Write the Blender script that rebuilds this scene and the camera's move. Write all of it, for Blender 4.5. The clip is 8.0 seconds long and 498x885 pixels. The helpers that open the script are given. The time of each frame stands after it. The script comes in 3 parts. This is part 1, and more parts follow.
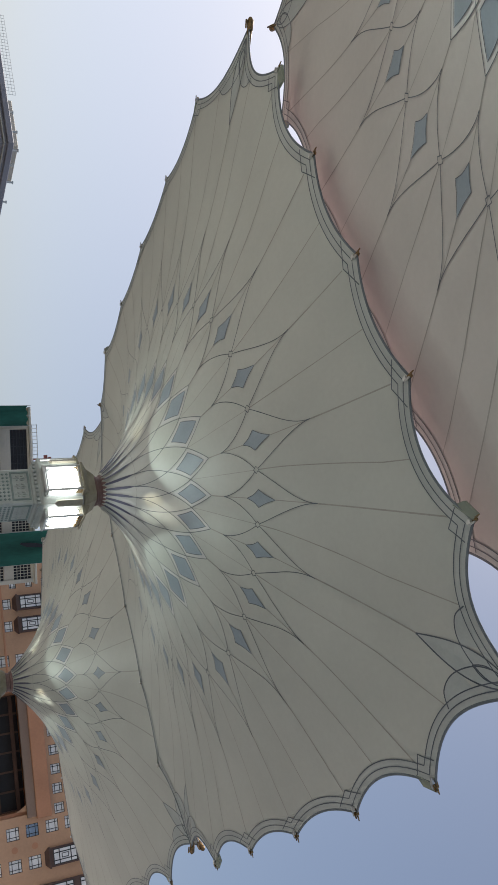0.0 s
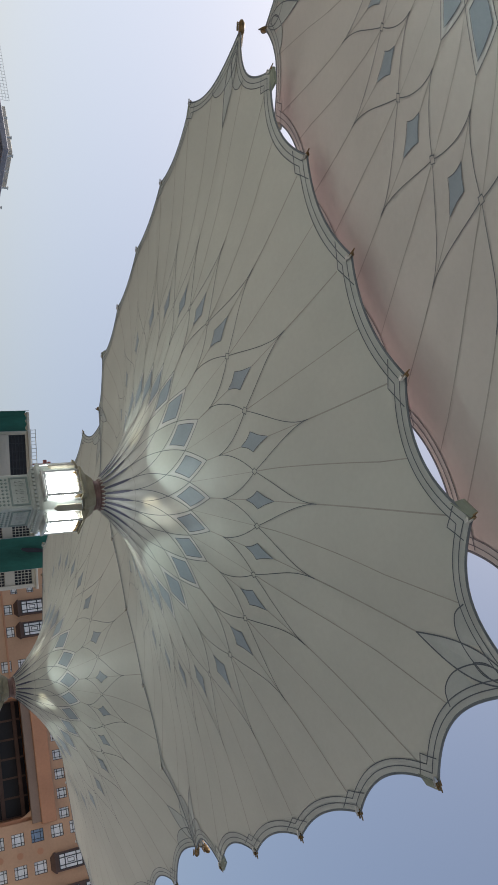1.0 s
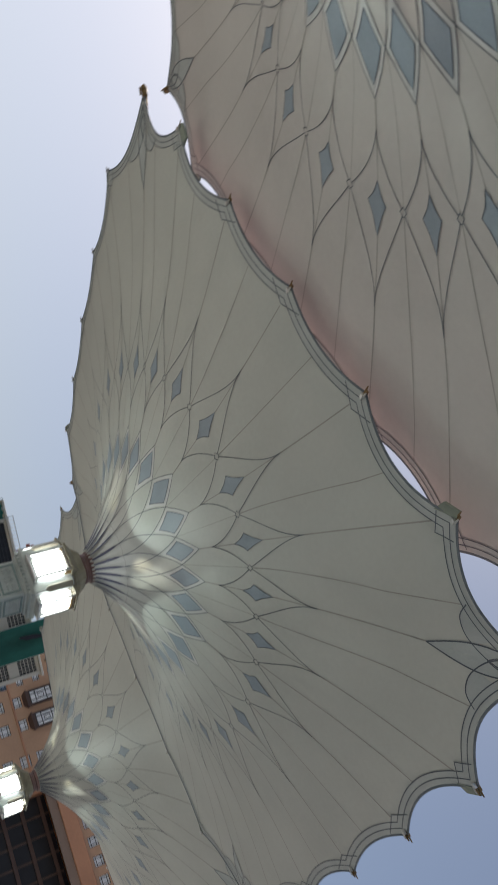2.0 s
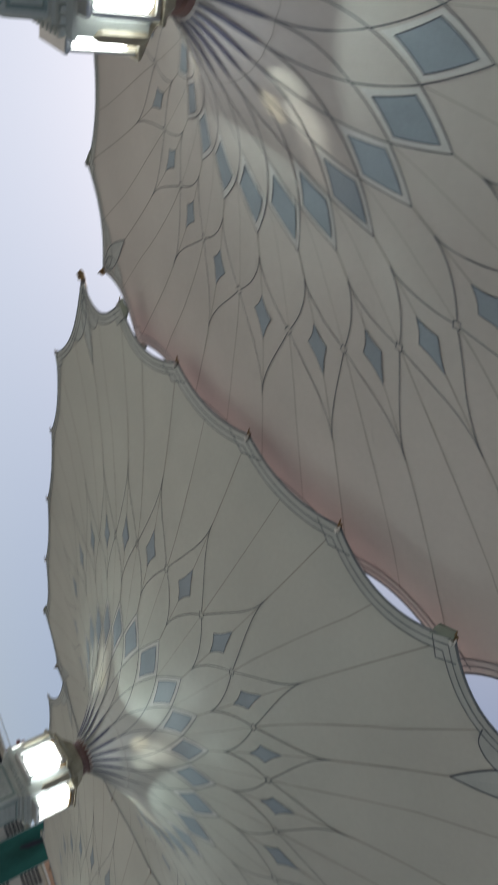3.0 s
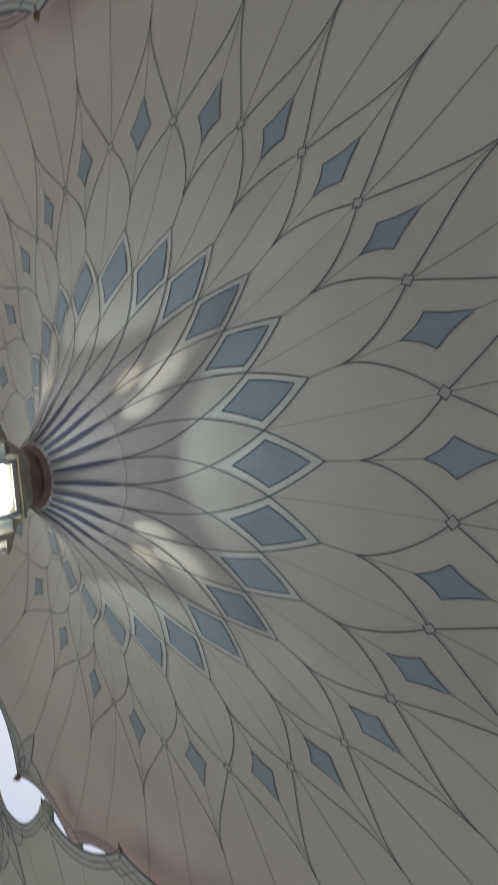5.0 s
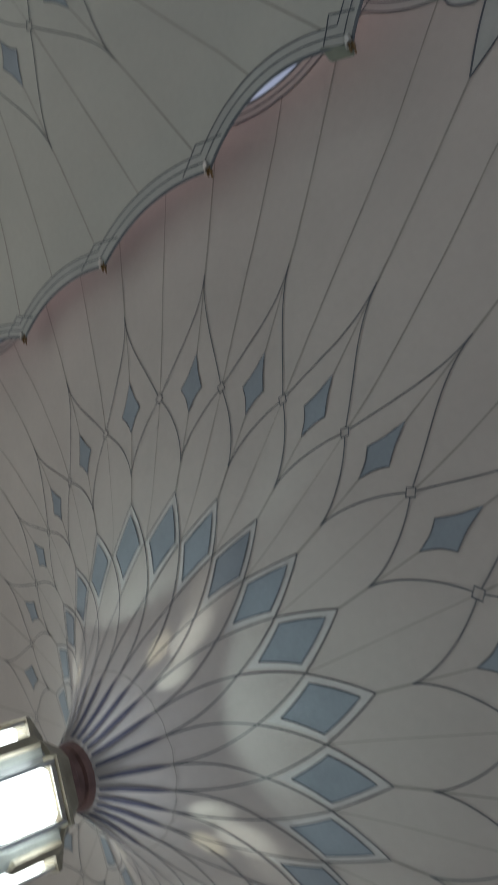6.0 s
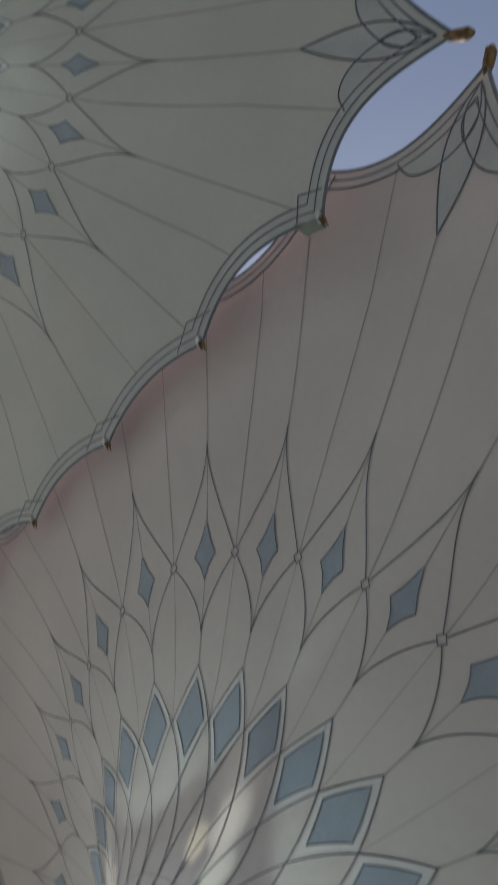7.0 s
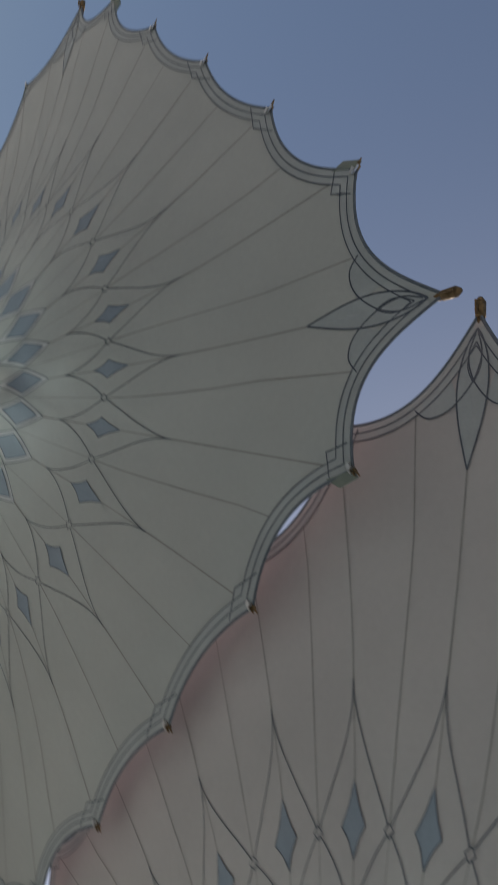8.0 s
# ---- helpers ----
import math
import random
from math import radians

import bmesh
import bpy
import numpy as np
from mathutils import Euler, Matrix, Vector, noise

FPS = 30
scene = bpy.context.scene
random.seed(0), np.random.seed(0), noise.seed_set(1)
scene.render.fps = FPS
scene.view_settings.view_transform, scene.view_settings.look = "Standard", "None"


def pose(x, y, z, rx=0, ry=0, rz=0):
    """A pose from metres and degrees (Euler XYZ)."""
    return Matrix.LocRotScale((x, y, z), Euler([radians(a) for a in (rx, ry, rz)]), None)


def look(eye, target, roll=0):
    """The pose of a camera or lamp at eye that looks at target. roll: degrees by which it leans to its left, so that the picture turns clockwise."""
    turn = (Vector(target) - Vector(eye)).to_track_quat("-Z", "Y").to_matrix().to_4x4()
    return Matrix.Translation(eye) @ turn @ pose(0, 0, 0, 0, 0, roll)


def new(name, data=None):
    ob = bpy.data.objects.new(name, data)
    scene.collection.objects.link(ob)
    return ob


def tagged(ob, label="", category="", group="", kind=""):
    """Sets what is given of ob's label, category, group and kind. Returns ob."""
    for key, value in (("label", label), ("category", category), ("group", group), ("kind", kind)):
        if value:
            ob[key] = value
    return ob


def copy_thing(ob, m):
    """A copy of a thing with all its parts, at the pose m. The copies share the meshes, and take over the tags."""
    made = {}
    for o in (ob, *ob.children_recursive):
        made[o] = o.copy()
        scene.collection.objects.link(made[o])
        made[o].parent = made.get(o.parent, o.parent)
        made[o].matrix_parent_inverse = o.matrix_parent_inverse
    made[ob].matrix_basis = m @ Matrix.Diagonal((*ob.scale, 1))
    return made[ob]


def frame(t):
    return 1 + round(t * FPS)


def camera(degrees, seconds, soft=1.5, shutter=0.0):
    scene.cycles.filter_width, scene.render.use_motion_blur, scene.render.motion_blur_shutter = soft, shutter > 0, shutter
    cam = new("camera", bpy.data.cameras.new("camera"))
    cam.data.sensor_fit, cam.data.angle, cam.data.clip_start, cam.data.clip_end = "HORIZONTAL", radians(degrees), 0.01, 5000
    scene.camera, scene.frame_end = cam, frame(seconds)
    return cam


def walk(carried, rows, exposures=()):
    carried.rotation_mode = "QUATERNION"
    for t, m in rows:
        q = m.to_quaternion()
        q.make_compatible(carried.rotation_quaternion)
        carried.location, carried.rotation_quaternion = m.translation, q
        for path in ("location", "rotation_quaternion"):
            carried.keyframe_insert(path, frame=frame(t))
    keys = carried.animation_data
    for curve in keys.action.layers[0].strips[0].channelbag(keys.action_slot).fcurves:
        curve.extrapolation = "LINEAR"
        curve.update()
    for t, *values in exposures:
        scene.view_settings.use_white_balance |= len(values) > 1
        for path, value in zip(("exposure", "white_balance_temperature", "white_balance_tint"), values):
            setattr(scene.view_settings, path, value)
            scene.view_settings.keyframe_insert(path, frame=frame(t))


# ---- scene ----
# seconds, stops, kelvin, tint: the clip's camera darkens and cools a little on the way
EXPOSURES = [(0.0, 0.10, 6560, 10), (1.2, 0.08, 6550, 10), (2.5, -0.08, 6500, 10), (3.5, -0.11, 6420, 10), (5.5, -0.19, 6320, 10), (6.0, -0.33, 6300, 10), (7.0, -0.30, 6240, 10), (8.0, -0.47, 6180, 10)]
cam = camera(34.73, 8.0, soft=1.1, shutter=0.5)
walk(cam, [
    (0.0, pose(-1.898, -14.392, 1.471, 176.304, -63.606, -144.879)),
    (0.5, pose(-1.914, -14.399, 1.485, 175.861, -63.622, -144.322)),
    (1.0, pose(-1.944, -14.412, 1.494, 174.547, -63.477, -142.799)),
    (1.2, pose(-1.949, -14.445, 1.501, 172.187, -63.240, -139.952)),
    (2.3, pose(-2.058, -14.515, 1.441, 156.422, -57.052, -116.143)),
    (2.5, pose(-2.059, -14.508, 1.461, 156.622, -56.276, -113.719)),
    (3.0, pose(-2.017, -14.473, 1.519, 158.111, -53.967, -107.761)),
    (3.5, pose(-1.941, -14.456, 1.630, 161.173, -47.726, -100.666)),
    (4.0, pose(-1.925, -14.422, 1.765, 167.462, -44.153, -92.045)),
    (4.2, pose(-1.847, -14.423, 1.757, 168.649, -43.831, -90.061)),
    (5.3, pose(-1.575, -14.436, 1.727, 172.941, -42.525, -79.017)),
    (5.5, pose(-1.506, -14.433, 1.718, 174.731, -42.280, -74.721)),
    (6.0, pose(-1.508, -14.413, 1.762, 177.968, -43.242, -67.376)),
    (6.5, pose(-1.545, -14.432, 1.749, -178.416, -43.579, -62.724)),
    (7.0, pose(-1.624, -14.402, 1.766, -176.720, -43.951, -58.782)),
    (7.5, pose(-1.628, -14.428, 1.718, -167.933, -44.861, -55.609)),
    (8.0, pose(-1.680, -14.410, 1.701, -165.939, -48.220, -48.244)),
], exposures=EXPOSURES)

# ---- world and sun ----
SUN_ELEVATION, SUN_AZIMUTH = 58.0, 9.0    # azimuth from +y towards +x
world = bpy.data.worlds.new("sky")
scene.world = world
world.use_nodes = True
wn = world.node_tree.nodes
sky = wn.new("ShaderNodeTexSky")
sky.sky_type = "NISHITA"
sky.sun_disc = False
sky.sun_elevation, sky.sun_rotation = radians(SUN_ELEVATION), radians(SUN_AZIMUTH)
sky.altitude, sky.air_density, sky.dust_density, sky.ozone_density = 0, 1.0, 4.0, 0.6
wn["Background"].inputs["Strength"].default_value = 0.119
world.node_tree.links.new(sky.outputs["Color"], wn["Background"].inputs["Color"])

sun_data = bpy.data.lights.new("sun", "SUN")
sun_data.energy, sun_data.angle, sun_data.color = 3.0, radians(0.6), (1.0, 0.96, 0.91)
sun = new("sun", sun_data)
_e, _a = radians(SUN_ELEVATION), radians(SUN_AZIMUTH)
_to_sun = Vector((math.cos(_e) * math.sin(_a), math.cos(_e) * math.cos(_a), math.sin(_e)))
sun.matrix_world = _to_sun.to_track_quat("Z", "Y").to_matrix().to_4x4()
sun.location = _to_sun * 200


# ---- materials ----
def material(name, color, rough=0.6, metal=0.0, vary=0.12, scale=1.5, fine=30.0, bump=0.0, color2=None, thin=0.0, thin_color=None, glow=0.0, stretch=(1, 1, 1), gloss=0.5):
    """A surface with a broad and a fine variation; thin: the share of light that comes through a sheet."""
    m = bpy.data.materials.new(name)
    m.use_nodes = True
    nt = m.node_tree
    n, l = nt.nodes, nt.links
    p = n["Principled BSDF"]
    p.inputs["Roughness"].default_value, p.inputs["Metallic"].default_value = rough, metal
    p.inputs["Specular IOR Level"].default_value = gloss
    co = n.new("ShaderNodeTexCoord")
    mp = n.new("ShaderNodeMapping")
    mp.inputs["Scale"].default_value = stretch
    l.new(co.outputs["Object"], mp.inputs["Vector"])
    a, b = n.new("ShaderNodeTexNoise"), n.new("ShaderNodeTexNoise")
    a.inputs["Scale"].default_value, b.inputs["Scale"].default_value = scale, fine
    a.inputs["Detail"].default_value, b.inputs["Detail"].default_value = 6, 3
    for t in (a, b):
        l.new(mp.outputs["Vector"], t.inputs["Vector"])
    add = n.new("ShaderNodeMath")
    add.operation = "MULTIPLY_ADD"
    add.inputs[1].default_value = 0.35
    l.new(b.outputs["Fac"], add.inputs[0])
    l.new(a.outputs["Fac"], add.inputs[2])
    ramp = n.new("ShaderNodeValToRGB")
    lo = color2 or tuple(c * (1 - vary) for c in color)
    hi = tuple(min(1, c * (1 + 0.5 * vary)) for c in color)
    ramp.color_ramp.elements[0].position, ramp.color_ramp.elements[1].position = 0.4, 0.95
    ramp.color_ramp.elements[0].color, ramp.color_ramp.elements[1].color = (*lo, 1), (*hi, 1)
    l.new(add.outputs[0], ramp.inputs["Fac"])
    l.new(ramp.outputs["Color"], p.inputs["Base Color"])
    if bump:
        bp = n.new("ShaderNodeBump")
        bp.inputs["Strength"].default_value, bp.inputs["Distance"].default_value = bump, 0.02
        l.new(add.outputs[0], bp.inputs["Height"])
        l.new(bp.outputs["Normal"], p.inputs["Normal"])
    if glow:
        p.inputs["Emission Color"].default_value = (*color, 1)
        p.inputs["Emission Strength"].default_value = glow
    if thin:
        tr = n.new("ShaderNodeBsdfTranslucent")
        tint = n.new("ShaderNodeMix")
        tint.data_type, tint.blend_type = "RGBA", "MULTIPLY"
        tint.inputs[0].default_value = 1.0
        l.new(ramp.outputs["Color"], tint.inputs[6])
        tint.inputs[7].default_value = (*(thin_color or (1, 1, 1)), 1)
        l.new(tint.outputs[2], tr.inputs["Color"])
        mix = n.new("ShaderNodeMixShader")
        mix.inputs[0].default_value = thin
        l.new(p.outputs[0], mix.inputs[1])
        l.new(tr.outputs[0], mix.inputs[2])
        l.new(mix.outputs[0], n["Material Output"].inputs["Surface"])
    return m


FABRIC = material("fabric", (0.510, 0.538, 0.494), rough=0.52, vary=0.09, scale=0.30, fine=6, bump=0.10, thin=0.10, thin_color=(1.0, 0.9, 0.82), gloss=0.65)
FABRIC_WARM = material("warm_fabric", (0.540, 0.531, 0.500), rough=0.52, vary=0.09, scale=0.30, fine=6, bump=0.10, thin=0.10, thin_color=(1.0, 0.88, 0.82), gloss=0.65)
TOPSIDE = material("dusty_fabric", (0.56, 0.405, 0.385), rough=0.6, vary=0.12, scale=0.3, fine=6, thin=0.12, thin_color=(1.0, 0.85, 0.7))
INLAY = material("blue_fabric", (0.305, 0.37, 0.42), rough=0.52, vary=0.16, scale=0.8, fine=12, thin=0.10, thin_color=(0.9, 0.9, 1.0), gloss=0.65)
PALE = material("pale_fabric", (0.60, 0.615, 0.60), rough=0.52, vary=0.08, scale=0.8, fine=12, thin=0.10, thin_color=(1.0, 0.9, 0.85), gloss=0.65)
LINE = material("dark_ribbon", (0.095, 0.113, 0.135), rough=0.52, vary=0.25, scale=2, fine=20, gloss=0.65)
SEAM = material("welded_seam", (0.345, 0.34, 0.305), rough=0.52, vary=0.2, scale=2, fine=20, gloss=0.65)
# dark strip colour, lightened and blued to imitate lamp glare round the hub
RIB = material("slate_strip", (0.085, 0.09, 0.135), rough=0.6, vary=0.2, scale=2, fine=20)
BELT = material("edge_belt", (0.13, 0.155, 0.175), rough=0.6, vary=0.15, scale=3, fine=30)
BAND = material("border_fabric", (0.48, 0.515, 0.495), rough=0.6, vary=0.12, scale=1, fine=14, thin=0.10, thin_color=(1.0, 0.9, 0.85), gloss=0.6)
LOBE = material("flower_fabric", (0.45, 0.49, 0.475), rough=0.6, vary=0.12, scale=1, fine=14, thin=0.10, thin_color=(0.95, 0.95, 0.95), gloss=0.6)
GOLD = material("worn_gold", (0.22, 0.145, 0.065), rough=0.5, metal=0.6, vary=0.5, scale=9, fine=60, bump=0.4)
STEEL = material("galvanised_steel", (0.62, 0.62, 0.60), rough=0.35, metal=0.7, vary=0.2, scale=4, fine=40)
FLAP = material("flap_fabric", (0.22, 0.25, 0.205), rough=0.7, vary=0.15, scale=3, fine=30)
STONE = material("green_grey_stone", (0.50, 0.54, 0.51), rough=0.45, vary=0.25, scale=1.2, fine=25, bump=0.15)
CARVED = material("carved_stone", (0.25, 0.32, 0.30), rough=0.6, vary=0.3, scale=3, fine=40, bump=0.3)
GREYMETAL = material("grey_metal", (0.30, 0.32, 0.325), rough=0.45, metal=0.15, vary=0.25, scale=2, fine=30)
HOOD = material("olive_metal", (0.36, 0.33, 0.255), rough=0.45, metal=0.3, vary=0.3, scale=3, fine=30)
COPPER = material("copper_collar", (0.20, 0.12, 0.11), rough=0.42, metal=0.4, vary=0.4, scale=4, fine=30)
LAMPGLASS = material("lit_glass", (0.95, 1.0, 0.97), rough=0.3, vary=0.0, glow=8.0)
MARBLE = material("pale_marble", (0.505, 0.476, 0.442), rough=0.35, vary=0.15, scale=0.4, fine=5)
OCHRE = material("ochre_stone", (0.56, 0.345, 0.215), rough=0.75, vary=0.2, scale=0.12, fine=2.5, bump=0.1)
TERRACOTTA = material("terracotta_plaster", (0.52, 0.26, 0.15), rough=0.75, vary=0.2, scale=0.15, fine=3)
BROWNWOOD = material("brown_wood", (0.105, 0.062, 0.05), rough=0.6, vary=0.3, scale=0.8, fine=8)
DARKFRAME = material("dark_frame", (0.03, 0.035, 0.04), rough=0.5, vary=0.2)
PANE = material("pane_glass", (0.92, 0.93, 0.93), rough=0.2, vary=0.2, scale=0.6, fine=4)
BLUEPANE = material("blue_glass", (0.26, 0.36, 0.50), rough=0.08, vary=0.3, scale=0.7, fine=4)
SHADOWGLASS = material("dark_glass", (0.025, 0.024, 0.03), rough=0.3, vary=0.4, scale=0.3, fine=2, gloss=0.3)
CREAM = material("cream_render", (0.60, 0.56, 0.47), rough=0.7, vary=0.15, scale=0.2, fine=3)
NET = material("green_netting", (0.015, 0.115, 0.085), rough=0.8, vary=0.5, scale=0.5, fine=5, bump=0.6, stretch=(1, 1, 0.25))
TOWER = material("grey_cladding", (0.32, 0.315, 0.35), rough=0.5, vary=0.2, scale=0.15, fine=2)
DARK_GROUND = material("asphalt", (0.075, 0.073, 0.07), rough=0.9, vary=0.3, scale=0.2, fine=14, bump=0.3)
RUST = material("red_oxide_metal", (0.28, 0.09, 0.075), rough=0.6, vary=0.3, scale=3, fine=20)


# ---- small builders ----
def part(name, bm, mat, parent=None, label="", smooth=False):
    me = bpy.data.meshes.new(name)
    if smooth:
        for f in bm.faces:
            f.smooth = True
    bm.to_mesh(me)
    bm.free()
    me.materials.append(mat)
    ob = new(name, me)
    if parent:
        ob.parent = parent
    return tagged(ob, label)


def again(ob, parent, m):
    """Another object on the same mesh."""
    o = new(ob.name.split(".")[0], ob.data)
    o.parent = parent
    o.matrix_basis = m
    if "label" in ob:
        o["label"] = ob["label"]
    return o


def box(bm, x0, x1, y0, y1, z0, z1, bevel=0.0):
    b = bmesh.new()
    bmesh.ops.create_cube(b, size=1)
    bmesh.ops.transform(b, matrix=Matrix.Translation(((x0 + x1) / 2, (y0 + y1) / 2, (z0 + z1) / 2)) @ Matrix.Diagonal((x1 - x0, y1 - y0, z1 - z0, 1)), verts=b.verts)
    if bevel:
        bmesh.ops.bevel(b, geom=b.edges[:], offset=bevel, segments=1, affect="EDGES")
    join(bm, b)
    return bm


def join(bm, b):
    m = {v: bm.verts.new(v.co) for v in b.verts}
    for f in b.faces:
        nf = bm.faces.new([m[v] for v in f.verts])
        nf.smooth = f.smooth
    b.free()


def loft(bm, rings, cap=True):
    """Joins rings of points, each a list of the same length."""
    vs = [[bm.verts.new(p) for p in r] for r in rings]
    n = len(vs[0])
    for a, b in zip(vs, vs[1:]):
        for i in range(n):
            bm.faces.new((a[i], a[(i + 1) % n], b[(i + 1) % n], b[i]))
    if cap:
        bm.faces.new(vs[0][::-1])
        bm.faces.new(vs[-1])
    return bm


def square_ring(h, z, chamfer=0.0):
    if not chamfer:
        return [(-h, -h, z), (h, -h, z), (h, h, z), (-h, h, z)]
    c = h - chamfer
    return [(-c, -h, z), (c, -h, z), (h, -c, z), (h, c, z), (c, h, z), (-c, h, z), (-h, c, z), (-h, -c, z)]


def round_ring(r, z, n=24):
    return [(r * math.cos(2 * math.pi * i / n), r * math.sin(2 * math.pi * i / n), z) for i in range(n)]


# ---- the shade umbrellas ----
# Edge nodes of one quarter, from the middle of a side to the corner: distance out, along, height
NODES = [(13.673, 0.000, 14.595), (13.646, 4.302, 14.631), (13.667, 8.550, 14.705), (12.582, 12.582, 15.145)]
PITCH = 25.4
HIGH = 0.95
PROFILE_R = [0.62, 1.0, 1.5, 2.2, 3.0, 4.0, 5.2, 5.95, 7.4, 10.2]
PROFILE_LOW = [10.08, 10.48, 10.87, 11.33, 11.77, 12.21, 12.60, 12.81, 13.24, 13.90]
PROFILE_HIGH = [10.41, 10.84, 11.27, 11.84, 12.38, 12.90, 13.41, 13.65, 14.09, 14.75]


def node(k):
    """Plan and height of edge node k of 24; node 0 is the middle of the +x side, 3 the corner."""
    k = k % 24
    q, i = divmod(k + 3, 6)
    i -= 3
    e, a, z = NODES[abs(i)]
    a = math.copysign(a, i) if i else 0.0
    c, s = [(1, 0), (0, 1), (-1, 0), (0, -1)][q % 4]
    return Vector((c * e - s * a, s * e + c * a, z))


def edge(u):
    """The scalloped edge at u nodes from node 0."""
    k = math.floor(u)
    s = u - k
    a, b = node(k), node(k + 1)
    corner_next, corner_prev = (k + 1) % 6 == 3, k % 6 == 3
    chord = b - a
    inward = Vector((-chord.y, chord.x, 0)).normalized()
    if corner_next or corner_prev:
        # leaves the corner flatter than the other end
        w = s if corner_next else 1 - s
        bow = 0.81 * math.sin(math.pi * w ** 0.9)
    else:
        bow = (0.39 if k % 6 in (5, 0) else 0.65) * 4 * s * (1 - s)
    p = a.lerp(b, s) + inward * bow
    p.z -= 0.18 * bow
    return p


STEPS = 2400
_table = [edge(-3 + 24 * i / STEPS) for i in range(STEPS + 1)]
TH = np.unwrap([math.atan2(p.y, p.x) for p in _table])
RE = np.array([math.hypot(p.x, p.y) for p in _table])
ZE = np.array([p.z for p in _table])
UE = np.array([-3 + 24 * i / STEPS for i in range(STEPS + 1)])


def smooth_curve(xs, ys, n=600):
    """A dense monotone cubic through the points, over ln x."""
    x, y = np.log(xs), np.array(ys)
    d = np.diff(y) / np.diff(x)
    m = np.concatenate([[d[0]], 2 / (1 / d[:-1] + 1 / d[1:]), [d[-1]]])
    q = np.linspace(x[0], x[-1], n)
    i = np.clip(np.searchsorted(x, q) - 1, 0, len(x) - 2)
    h = x[i + 1] - x[i]
    t = (q - x[i]) / h
    return np.exp(q), y[i] * (2 * t**3 - 3 * t**2 + 1) + m[i] * h * (t**3 - 2 * t**2 + t) + y[i + 1] * (3 * t**2 - 2 * t**3) + m[i + 1] * h * (t**3 - t**2)


UN = np.array([float(k) for k in range(-4, 23)])
TN = np.unwrap([math.atan2(node(k).y, node(k).x) for k in range(-4, 23)])


class Membrane:
    def __init__(self, profile, lift):
        self.r, self.z = smooth_curve(PROFILE_R, profile)
        self.lift, self.z1 = lift, profile[-1]
        self.slope = (profile[-1] - profile[-2]) / (PROFILE_R[-1] - PROFILE_R[-2])

    def height(self, x, y):
        r = math.hypot(x, y)
        th = math.atan2(y, x)
        th = (th - TH[0]) % (2 * math.pi) + TH[0]
        if r <= 10.2:
            return float(np.interp(r, self.r, self.z)) + self.pleat(r, th)
        re, ze = float(np.interp(th, TH, RE)), float(np.interp(th, TH, ZE)) + self.lift
        w = re - 10.2
        t = (r - 10.2) / w
        m1 = (ze - self.z1) / w
        m0 = min(self.slope, 1.6 * m1)
        return self.z1 * (2 * t**3 - 3 * t**2 + 1) + m0 * w * (t**3 - 2 * t**2 + t) + ze * (3 * t**2 - 2 * t**3) + m1 * w * (t**3 - t**2)

    def pleat(self, r, th):
        """Folds between the strips at the hub, which die away outwards; slack between the seams."""
        u = float(np.interp(th, TN, UN))
        c = math.cos(2 * math.pi * u)
        return 0.045 * c * max(0.0, 1 - (r - 0.62) / 2.2) ** 1.5

    def at(self, x, y, drop=0.0):
        z = self.height(x, y)
        e = 0.03
        n = Vector((-(self.height(x + e, y) - z) / e, -(self.height(x, y + e) - z) / e, 1)).normalized()
        return Vector((x, y, z)) - n * drop, n

    def polar(self, u, r):
        u = (u + 3) % 24 - 3
        w = min(max((r - 8.5) / 4.5, 0.0), 1.0)
        th = (1 - w) * float(np.interp(u, UN, TN)) + w * float(np.interp(u, UE, TH))
        return r * math.cos(th), r * math.sin(th)


def ribbon(bm, mem, pts, width, drop=0.02, taper=None):
    """A flat strip along plan points, just under the membrane."""
    left, right = [], []
    for i, (x, y) in enumerate(pts):
        a, b = pts[max(i - 1, 0)], pts[min(i + 1, len(pts) - 1)]
        d = Vector((b[0] - a[0], b[1] - a[1], 0))
        if d.length < 1e-6:
            continue
        p, n = mem.at(x, y, drop)
        d = (d - n * d.dot(n)).normalized()
        s = n.cross(d) * (width / 2) * (taper(i / (len(pts) - 1)) if taper else 1)
        left.append(bm.verts.new(p + s))
        right.append(bm.verts.new(p - s))
    for i in range(len(left) - 1):
        bm.faces.new((left[i], left[i + 1], right[i + 1], right[i]))


def patch(bm, mem, outline, centre, drop=0.012, rings=4):
    """A filled shape of plan points, laid on the membrane in rings."""
    cx, cy = centre
    vs = []
    for j in range(1, rings + 1):
        f = j / rings
        vs.append([bm.verts.new(mem.at(cx + (x - cx) * f, cy + (y - cy) * f, drop)[0]) for x, y in outline])
    mid = bm.verts.new(mem.at(cx, cy, drop)[0])
    n = len(outline)
    for i in range(n):
        bm.faces.new((mid, vs[0][i], vs[0][(i + 1) % n]))
        for a, b in zip(vs, vs[1:]):
            bm.faces.new((a[i], b[i], b[(i + 1) % n], a[(i + 1) % n]))


def chain(mem, keys, n=10):
    """Plan points along (u, r) keys, smoothly."""
    out = []
    for i in range(len(keys) - 1):
        p0, p1, p2, p3 = keys[max(i - 1, 0)], keys[i], keys[i + 1], keys[min(i + 2, len(keys) - 1)]
        for j in range(n):
            t = j / n
            q = [0.5 * (2 * b + (c - a) * t + (2 * a - 5 * b + 4 * c - d) * t * t + (3 * b - a - 3 * c + d) * t**3) for a, b, c, d in zip(p0, p1, p2, p3)]
            out.append(mem.polar(*q))
    out.append(mem.polar(*keys[-1]))
    return out


